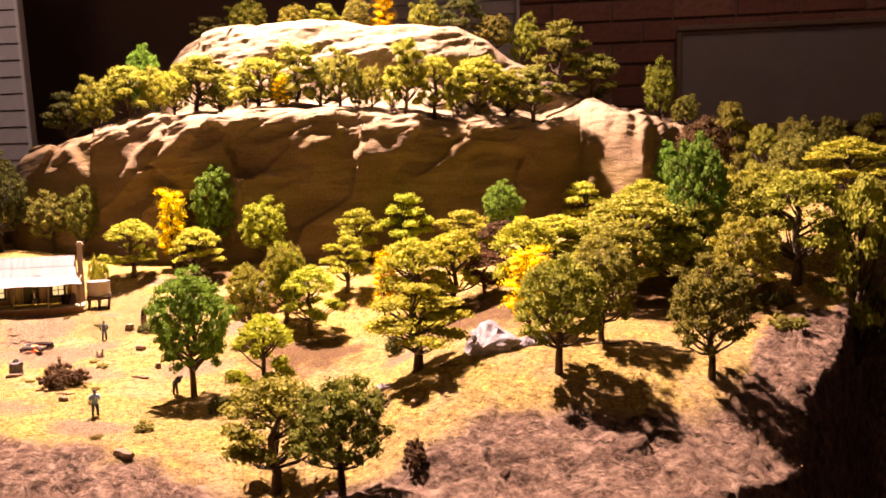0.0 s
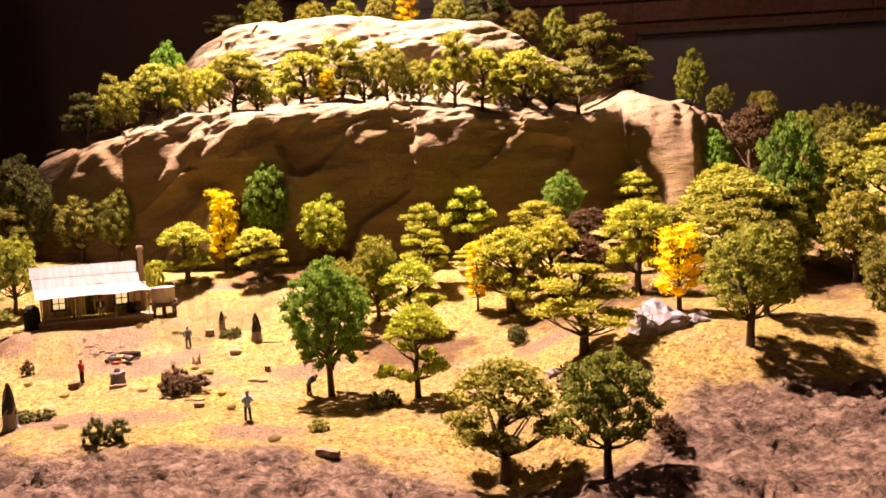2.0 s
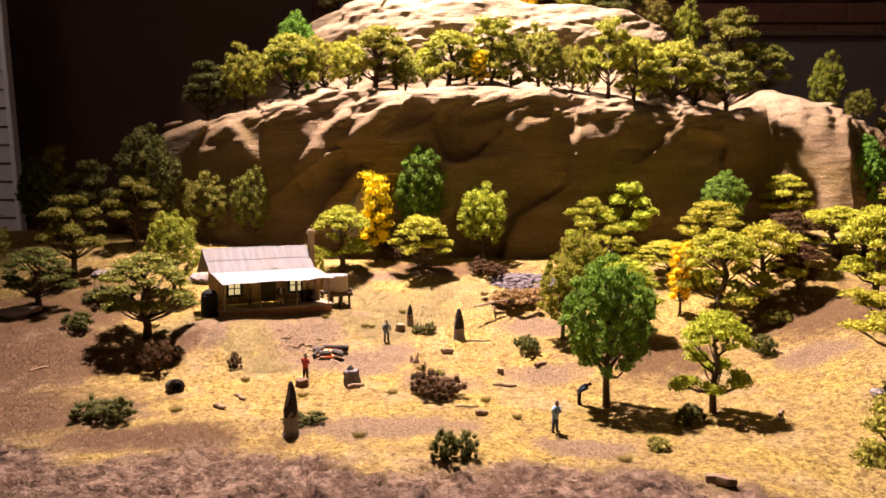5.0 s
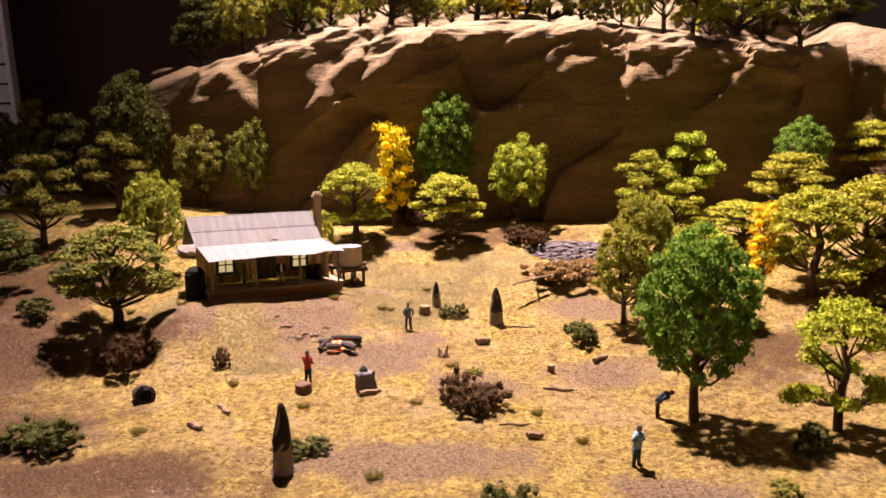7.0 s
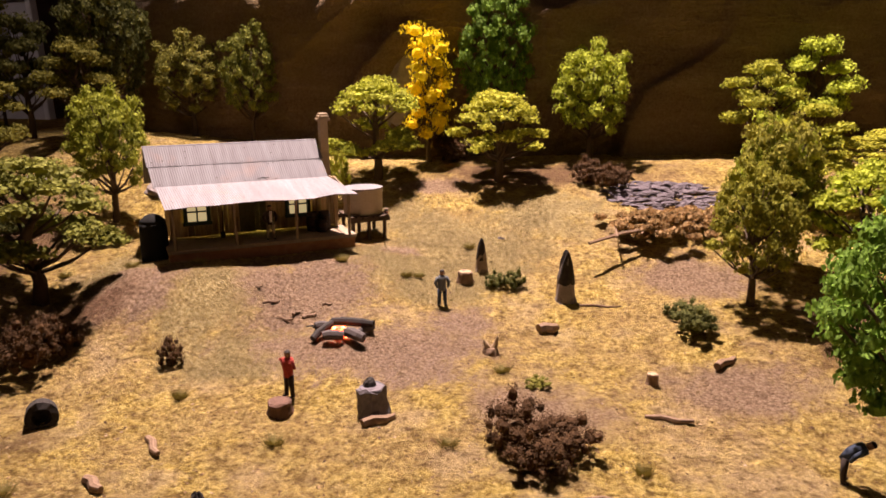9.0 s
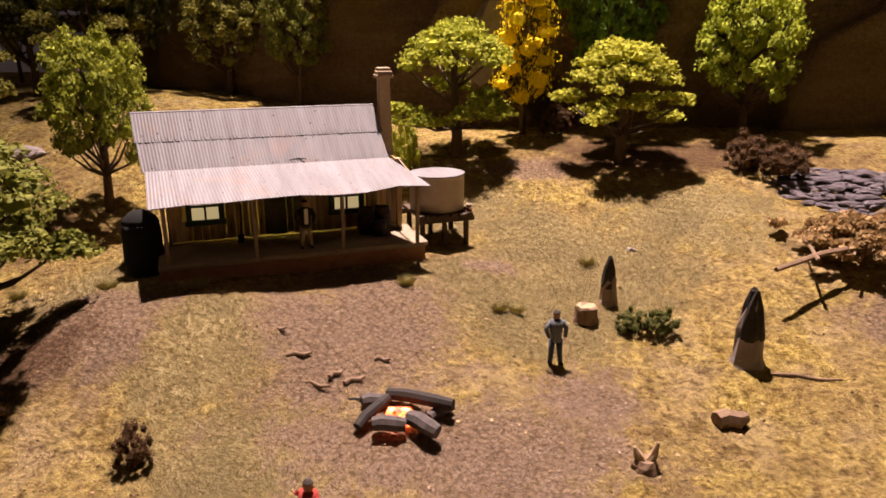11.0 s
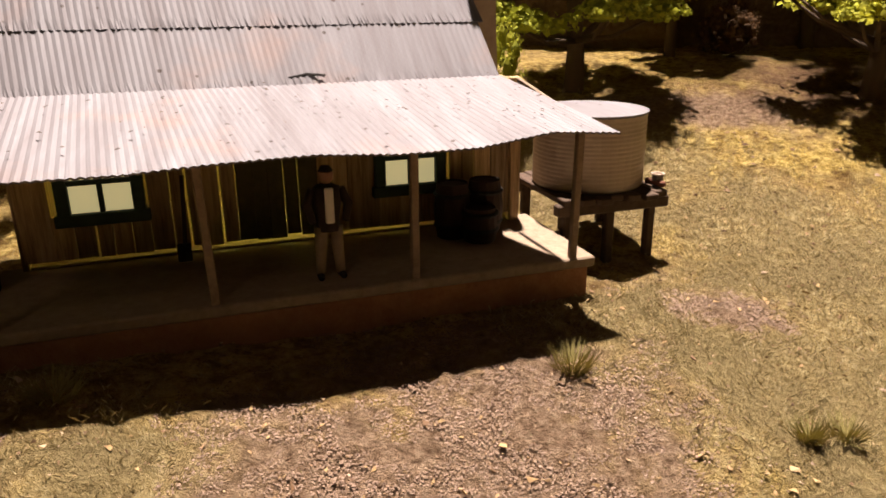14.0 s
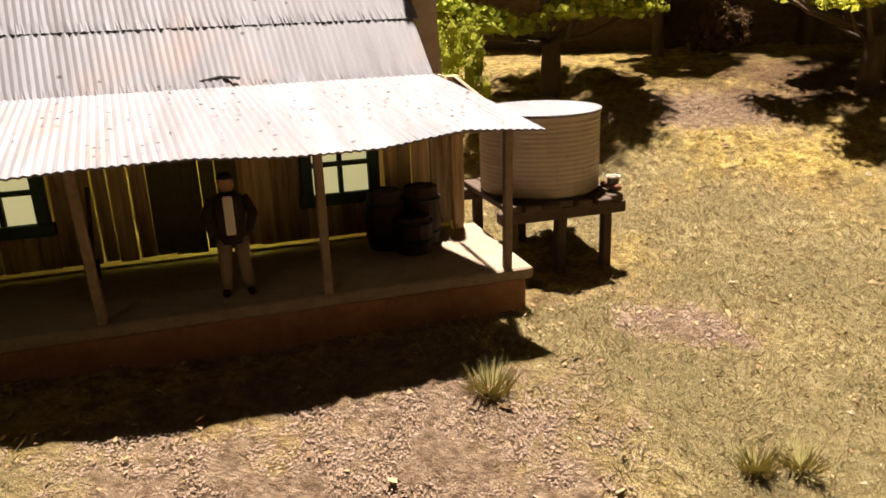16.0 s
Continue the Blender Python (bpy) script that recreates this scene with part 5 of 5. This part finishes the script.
for x, y, n, r, a, label in ((-0.253, 0.5000, 0.017, 0.0012, -8, "thin pale split log on the yard"), (-0.222, 0.5445, 0.013, 0.0018, 45, "short split log on the pink dirt"), (-0.3565, 0.4850, 0.012, 0.0018, 30, "pale log beside the hollow stump"), (-0.4300, 0.4640, 0.014, 0.0014, -50, "bent brown branch on the yellow ground"), (-0.4350, 0.4370, 0.010, 0.0018, -35, "broken brown branch on the ground"), (-0.2940, 0.5710, 0.009, 0.0028, 20, "short dark log end on the dirt"), (-0.2717, 0.4290, 0.007, 0.0022, 5, "short dark log end on the ground"), (-0.2804, 0.4432, 0.015, 0.0008, 4, "thin stick on the ground"), (-0.1621, 0.3290, 0.014, 0.0028, -20, "brown log on the rocky bank"), (-0.268, 0.596, 0.020, 0.0006, -3, "thin fallen stick beside the stump"), (-0.085, 0.44, 0.012, 0.0014, 60, "fallen branch below the tree"), (0.02, 0.425, 0.022, 0.0009, 10, "thin fallen branch on the slope"), (0.12, 0.455, 0.03, 0.0008, 15, "long thin branch on the slope"), (0.0, 0.385, 0.010, 0.0018, 75, "pale stick on the yellow slope"), (-0.585, 0.505, 0.02, 0.0008, 70, "thin stick on the brown ground"), (-0.555, 0.535, 0.016, 0.0016, -10, "dark branch on the shaded ground"), (-0.4231, 0.5694, 0.008, 0.0007, 22, "small dark twig on the bare dirt"), (-0.3981, 0.5758, 0.005, 0.0007, 10, "small dark twig on the bare dirt"), (-0.4148, 0.5609, 0.010, 0.0006, -8, "thin dark twig on the bare dirt"), (-0.4039, 0.5651, 0.007, 0.0009, 48, "short dark twig near the campfire"), (-0.4330, 0.5764, 0.006, 0.0006, 15, "small dark twig on the bare dirt"), (-0.4100, 0.5660, 0.005, 0.0008, 60, "short dark twig near the campfire")):
    fallen_log(x, y, n, r, a, label)


EMBERED = plain("ashen_log", (0.03, 0.024, 0.022), (0.13, 0.105, 0.1), 500)


def campfire():
    f = thing("campfire", rest(-0.3846, 0.5530), "campfire of charred logs round a glowing red ember", "campfire")
    for k, (a, tip, x, y, z, n, r) in enumerate(((-14, -3, 0.0030, 0.0035, 0.0042, 0.0210, 0.0020), (62, -18, -0.0090, -0.0035, 0.0026, 0.0130, 0.0017), (20, 4, -0.0105, 0.0030, 0.0022, 0.0070, 0.0023), (8, 0, -0.0030, -0.0085, 0.0022, 0.0090, 0.0023), (-28, 5, 0.0062, -0.0072, 0.0023, 0.0105, 0.0025), (-6, 0, -0.0140, 0.0045, 0.0010, 0.0100, 0.0007), (48, -6, 0.0095, 0.0015, 0.0018, 0.0080, 0.0016))):
        v, q = tube([(-n / 2, 0, 0), (-n / 5, 0.0004, 0.0003), (n / 4, -0.0003, 0.0004), (n / 2, 0, 0)], [r * 0.85, r, r * 0.96, r * 0.8], 9)
        piece("log", mesh_from("log", v, q, CHARRED if k in (0, 1, 5) else EMBERED), f, pose(x, y, z, 0, tip, a))
    m, nt, p = material("ember")
    p.inputs["Base Color"].default_value = (0.3, 0.02, 0.01, 1)
    c = ramp(nt, noise_fac(nt, 380, 3), [(0.35, (0.6, 0.01, 0.0)), (0.5, (1.0, 0.12, 0.03)), (0.62, (1.0, 0.5, 0.2))])
    nt.links.new(c, p.inputs["Emission Color"])
    p.inputs["Emission Strength"].default_value = 11.0
    part("ember", lump((0.0046, 0.0032, 0.0046), 3, 0.5, 2), m, f, "glowing red and orange ember").matrix_basis = Matrix.Translation((-0.001, -0.0035, 0.0012))


campfire()


def figure(x, y, z, turn, cloth, legs, label, stoop=0.0, category="figurine", arm=0.3):
    """A painted model figure, one plain mesh."""
    chunks = []
    h = 0.0188
    lean = Matrix.Translation((0, 0, h * 0.5)) @ Matrix.Rotation(radians(stoop), 4, "X") @ Matrix.Translation((0, 0, -h * 0.5))
    def put(pts, radii):
        v, f = tube(pts, radii, 8)
        return [lean @ Vector(q) if Vector(q).z > h * 0.5 else Vector(q) for q in v], f
    body = [((0, 0, h * 0.44), (0, 0, h * 0.55), (0, 0, h * 0.7), (0, 0, h * 0.82), (0, 0, h * 0.855)), (0.0019, 0.0019, 0.0024, 0.0022, 0.0008)]
    leg = [[((s * 0.0012, 0, h * 0.47), (s * 0.0014, 0.0001, h * 0.25), (s * 0.0017, 0, 0.0008)), (0.0012, 0.00095, 0.0008)] for s in (-1, 1)]
    shoe = [[((s * 0.0017, 0.0006, 0.0006), (s * 0.0019, -0.0016, 0.0005)), (0.0007, 0.0005)] for s in (-1, 1)]
    arms = [[((s * 0.0022, 0, h * 0.8), (s * 0.0034, 0.0, h * 0.66), (s * 0.0026, -0.0014, h * (0.5 + 0.1 * arm))), (0.0008, 0.0008, 0.0006)] for s in (-1, 1)]
    head = [((0, 0, h * 0.85), (0, 0, h * 0.89), (0, 0, h * 0.95), (0, 0, h * 0.975)), (0.0007, 0.0012, 0.0012, 0.0008)]
    hat = [((0, 0, h * 0.955), (0, 0, h * 0.965), (0, 0, h * 0.97), (0, 0, h)), (0.0012, 0.00128, 0.0011, 0.0008)]
    groups = ((1, [body] + arms), (2, leg), (3, shoe + [hat]), (0, [head]))
    slots = []
    for m, items in groups:
        for pts, radii in items:
            v, f = put(pts, radii)
            chunks.append((v, f))
            slots += [m] * len(f)
    v, f = joined(chunks)
    me = mesh_from("figurine", v, f, SKIN, True)
    for m in (cloth, legs, FELT):
        me.materials.append(m)
    me.polygons.foreach_set("material_index", slots)
    ob = new("figurine", me)
    ob.matrix_world = pose(x, y, z, 0, 0, turn)
    return tagged(ob, label, category, "model figures")


SKIN = plain("painted_flesh", (0.26, 0.13, 0.08), (0.36, 0.2, 0.13), 900, relief=0.1)
FELT = plain("dark_felt", (0.02, 0.014, 0.01), (0.05, 0.035, 0.03), 900, relief=0.1)
RED = plain("red_cloth", (0.25, 0.025, 0.02), (0.42, 0.06, 0.045), 900, relief=0.1)
BLUE = plain("pale_blue_cloth", (0.14, 0.24, 0.33), (0.25, 0.37, 0.46), 900, relief=0.1)
NAVY = plain("navy_cloth", (0.025, 0.035, 0.06), (0.06, 0.08, 0.12), 900, relief=0.1)
GREY = plain("grey_cloth", (0.08, 0.09, 0.1), (0.15, 0.16, 0.17), 900, relief=0.1)
TAN = plain("tan_cloth", (0.2, 0.14, 0.1), (0.32, 0.24, 0.18), 900, relief=0.1)
SHIRT = plain("white_cloth", (0.6, 0.55, 0.5), (0.75, 0.7, 0.65), 900, relief=0.1)

figure(*rest(-0.3450, 0.5938), 20, GREY, NAVY, "grey-blue painted model figure standing on bare dirt")
figure(*rest(-0.3945, 0.5030), -30, RED, FELT, "model figure in a red shirt behind a chopping block", arm=3)
figure(*rest(-0.2302, 0.4045), 40, BLUE, NAVY, "model figure in a pale blue shirt on the yard", stoop=8, arm=1.5)
figure(*rest(-0.2055, 0.4690), 70, NAVY, FELT, "stooping model figure in navy beside the green tree", stoop=55)
man = at(-0.0428, 0.0050, DECK_TOP)
figure(*man, 30, FELT, TAN, "model figure in dark coat and tan trousers on the porch")


def shirt_front():
    """The pale shirt in the porch figure's open coat belongs to its mesh."""
    ob = bpy.data.objects["figurine.004"]
    bm = bmesh.new()
    bm.from_mesh(ob.data)
    n = len(bm.faces)
    box(bm, (0, -0.0021, 0.0128), (0.0014, 0.0008, 0.0058), 0.0002)
    bm.faces.ensure_lookup_table()
    for f in bm.faces[n:]:
        f.material_index = 4
    bm.to_mesh(ob.data)
    bm.free()
    ob.data.materials.append(SHIRT)


shirt_front()


def stones():
    b = thing("boulder", rest(0.042, 0.448, -0.002), "large pale grey boulder on the yellow slope", "boulder")
    part("rock", lump((0.0225, 0.020, 0.0215), 5, 0.8, 4), BOULDER, b)
    b = thing("boulder", rest(0.068, 0.452, -0.001), "low grey boulder beside the pale one", "boulder")
    part("rock", lump((0.010, 0.009, 0.0075), 9, 0.5, 3), BOULDER, b)
    b = thing("rock_pile", rest(-0.2170, 0.7230, -0.001), "flat heap of grey rubble near the cliff foot", "rock pile")
    rng = random.Random(8)
    shapes = []
    for s in range(4):
        me = bpy.data.meshes.new("stone")
        bm = lump((1, 1, 0.6), s + 20, 0.5, 2)
        bm.to_mesh(me), bm.free()
        me.materials.append(RUBBLE)
        shapes.append(me)
    for k in range(290):
        a, d = rng.uniform(0, 6.3), math.sqrt(rng.random())
        r = rng.uniform(0.0012, 0.0023)
        dx, dy = 0.037 * d * math.cos(a), 0.020 * d * math.sin(a)
        lift = ground_height(-0.2170 + dx, 0.7230 + dy) - ground_height(-0.2170, 0.7230) + 0.0008 + 0.0036 * (1 - d * d) * rng.uniform(0.2, 1)
        piece("stone", shapes[k % 4], b, Matrix.Translation((dx, dy, lift)) @ Matrix.Rotation(rng.gauss(0.1, 0.5), 4, "Z") @ Matrix.Diagonal((r * 2.6, r * 0.85, r * 1.1, 1)))
    s = thing("rock_slab", (-0.404, 0.822, 0.085), "grey-brown pointed rock slab leaning against the cliff", "rock", turn=-15)
    part("rock", lump((0.020, 0.012, 0.050), 12, 0.3, 4), STONE, s).matrix_basis = Matrix.Rotation(radians(35), 4, "Y")
    for k, (x, y, r) in enumerate(((-0.535, 0.70, 0.012), (-0.628, 0.70, 0.012), (-0.48, 0.75, 0.006), (-0.318, 0.672, 0.002), (-0.03, 0.43, 0.006), (0.075, 0.47, 0.008), (-0.655, 0.60, 0.02))):
        b = thing("rock", rest(x, y, 0), "grey brown rock on the model ground", "rock", "scattered rocks")
        part("stone", lump((r * 1.3, r, r * 0.6), k + 40, 0.5, 3), STONE, b)


stones()


def fallen_tree():
    """A felled dead tree: a bare pale trunk and a spread of rusty twigs."""
    t = thing("felled_tree", rest(-0.2165, 0.6770, 0.002), "felled dead tree with a bare trunk and rusty brown twigs", "felled tree", turn=12)
    rng = random.Random(3)
    v, f = joined([tube([(-0.062, -0.030, 0.001), (-0.04, -0.018, 0.003), (0, -0.004, 0.005), (0.03, 0.004, 0.006)], [0.0009, 0.0012, 0.001, 0.0005], 6)] + [tube([(x, -0.012 + 0.3 * x, 0.003), (x + 0.008, y * 0.5, 0.004), (x + 0.02, y, 0.004)], [0.0007, 0.0005, 0.0002], 5) for x, y in ((-0.045, 0.004), (-0.03, -0.02), (-0.02, 0.014), (0.0, -0.016), (0.005, 0.012))])
    piece("trunk", mesh_from("trunk", v, f, LOGWOOD), t, None, "bare brown trunk and limbs")
    pads = [((rng.gauss(0.000, 0.020), rng.gauss(0.004, 0.011), rng.uniform(0.0, 0.0085)), (0.0036, 0.0028, 0.0018)) for _ in range(130)]
    c = piece("dead_foliage", crown_mesh("dead_foliage", pads, 77, 60, 0.0010), t, None, "rusty brown dead leaves")
    c.color = (0.31, 0.205, 0.1, 1)


fallen_tree()


# ---- scatter: crumbs and grass fibres ----
def scatter():
    rng = np.random.default_rng(5)
    verts, faces = [], []
    n = 30000
    xs, ys = rng.uniform(-0.62, 0.22, n), rng.uniform(0.3, 0.74, n)
    near = rng.random(n) < 0.3
    xs[near], ys[near] = rng.uniform(-0.5, -0.3, near.sum()), rng.uniform(0.54, 0.7, near.sum())
    size = rng.uniform(0.00015, 0.00042, n) * np.where(near, 0.5, 1.1)
    for x, y, s in zip(xs, ys, size):
        z = ground_height(x, y) + 0.0002
        k = len(verts)
        a = rng.normal(size=(4, 3)) * s
        verts += [(x + q[0], y + q[1], z + abs(q[2]) * 0.8) for q in a]
        faces += [(k, k + 1, k + 2), (k, k + 1, k + 3), (k + 1, k + 2, k + 3), (k, k + 2, k + 3)]
    for x, y in zip(rng.uniform(-0.6, 0.2, 4200), rng.uniform(0.33, 0.73, 4200)):
        z, a, s = ground_height(x, y), rng.uniform(0, 6.3), rng.uniform(0.0004, 0.0013) * rng.uniform(0.5, 1)
        if house_pad(x, y) > 0.2:
            s *= 0.5
        dx, dy, k = s * math.cos(a), s * math.sin(a), len(verts)
        verts += [(x - dx, y - dy, z), (x + 0.5 * dy, y - 0.5 * dx, z), (x + dx, y + dy, z), (x - 0.5 * dy, y + 0.5 * dx, z), (x, y, z + 0.6 * s)]
        faces += [(k, k + 1, k + 4), (k + 1, k + 2, k + 4), (k + 2, k + 3, k + 4), (k + 3, k, k + 4)]
    ob = new("ground_crumbs", mesh_from("ground_crumbs", verts, faces, CRUMB))
    tagged(ob, "loose yellow and brown scatter crumbs over the ground", "scatter", kind="stuff")
    verts, faces = [], []
    for x, y in zip(rng.uniform(-0.48, -0.32, 190000), rng.uniform(0.51, 0.67, 190000)):
        d = dirt_at(x, y)
        if rng.random() > d * 2.2:
            continue
        s = rng.uniform(0.00010, 0.00020) * (1.6 if rng.random() < 0.03 else 1.0)
        z = ground_height(x, y) + 0.0001
        k = len(verts)
        w = s * rng.uniform(0.6, 1.3, 6)
        verts += [(x + w[0], y, z), (x, y + w[1], z), (x - w[2], y, z), (x, y - w[3], z), (x + 0.3 * (w[4] - s), y + 0.3 * (w[5] - s), z + 0.22 * w[4])]
        faces += [(k, k + 1, k + 4), (k + 1, k + 2, k + 4), (k + 2, k + 3, k + 4), (k + 3, k, k + 4)]
    ob = new("soil_clods", mesh_from("soil_clods", verts, faces, CLOD))
    tagged(ob, "crumbly pinkish brown soil over the bare patches", "soil", kind="stuff")
    verts, faces = [], []

    def blade(x, y, length, tilt):
        a, w = rng.uniform(0, 6.283), 0.000065
        z = ground_height(x, y) - 0.0002
        dx, dy = math.cos(a), math.sin(a)
        k = len(verts)
        verts.extend([(x - dy * w, y + dx * w, z), (x + dy * w, y - dx * w, z), (x + dx * tilt * 0.5 * length, y + dy * tilt * 0.5 * length, z + length * 0.6), (x + dx * tilt * length, y + dy * tilt * length, z + length * 0.9)])
        faces.append((k, k + 1, k + 2)), faces.append((k, k + 2, k + 3))

    for x, y in zip(rng.uniform(-0.56, -0.29, 130000), rng.uniform(0.50, 0.72, 130000)):
        if rng.random() < meadow_at(x, y):
            blade(x, y, rng.uniform(0.0005, 0.0016), rng.uniform(0.2, 1.2))
    for x, y in zip(rng.uniform(-0.6, 0.2, 16000), rng.uniform(0.34, 0.74, 16000)):
        blade(x, y, rng.uniform(0.0006, 0.0018), rng.uniform(0.2, 1.3))
    ob = new("grass_fibres", mesh_from("grass_fibres", verts, faces, GRASS))
    tagged(ob, "short straw and olive static grass over the yard", "grass", kind="stuff")


CRUMB, ntc, pc = material("scatter_crumb")
gc = ntc.nodes.new("ShaderNodeNewGeometry")
ntc.links.new(ramp(ntc, gc.outputs["Random Per Island"], [(0, (0.10, 0.055, 0.03)), (0.4, (0.24, 0.14, 0.07)), (0.8, (0.38, 0.25, 0.11)), (1, (0.44, 0.32, 0.22))]), pc.inputs["Base Color"])
pc.inputs["Roughness"].default_value = 0.95
CLOD, ntd, pd = material("soil_clod")
gd = ntd.nodes.new("ShaderNodeNewGeometry")
ntd.links.new(ramp(ntd, gd.outputs["Random Per Island"], [(0, (0.15, 0.096, 0.064)), (0.5, (0.22, 0.146, 0.1)), (1, (0.29, 0.2, 0.143))]), pd.inputs["Base Color"])
pd.inputs["Roughness"].default_value = 0.95
GRASS, ntg, pg = material("static_grass")
gg = ntg.nodes.new("ShaderNodeNewGeometry")
ntg.links.new(ramp(ntg, gg.outputs["Random Per Island"], [(0, (0.24, 0.185, 0.075)), (0.5, (0.44, 0.35, 0.165)), (1, (0.62, 0.52, 0.31))]), pg.inputs["Base Color"])
pg.inputs["Roughness"].default_value = 0.8
scatter()


def tuft(x, y, w, h, label):
    rng = random.Random(int(x * 1e4))
    t = thing("grass_tuft", rest(x, y, -0.0003), label, "grass tuft", "grass tufts")
    chunks = []
    for _ in range(240):
        a, r, d = rng.uniform(0, 6.28), rng.uniform(0, 0.35) * w, rng.uniform(0.3, 1.0)
        x0, y0 = r * math.cos(a), r * math.sin(a)
        q = h * rng.uniform(0.4, 0.95)
        chunks.append(([(x0 - 0.0001, y0, 0), (x0 + 0.0001, y0 + 0.00005, 0), (x0 + 0.5 * w * d * math.cos(a), y0 + 0.5 * w * d * math.sin(a), q)], [(0, 1, 2)]))
    piece("straw", mesh_from("straw", *joined(chunks), TUFT), t)


TUFT = plain("tuft_straw", (0.14, 0.125, 0.035), (0.4, 0.33, 0.12), 600, relief=0.1)
for x, y, w, h in ((-0.4002, 0.6168, 0.007, 0.0045), (-0.3660, 0.6155, 0.006, 0.0035), (-0.3600, 0.6185, 0.007, 0.003), (-0.4663, 0.588, 0.008, 0.004), (-0.336, 0.660, 0.007, 0.0035), (-0.500, 0.587, 0.007, 0.004), (-0.436, 0.498, 0.006, 0.004), (-0.39, 0.47, 0.007, 0.004), (-0.33, 0.47, 0.007, 0.004), (-0.314, 0.529, 0.007, 0.004), (-0.268, 0.462, 0.006, 0.004), (-0.46, 0.43, 0.008, 0.004), (-0.535, 0.585, 0.007, 0.004), (-0.25, 0.43, 0.006, 0.004), (-0.34, 0.38, 0.008, 0.004), (-0.2, 0.36, 0.008, 0.004), (0.15, 0.39, 0.01, 0.005)):
    tuft(x, y, w, h, "small straw-coloured grass tuft on the ground")
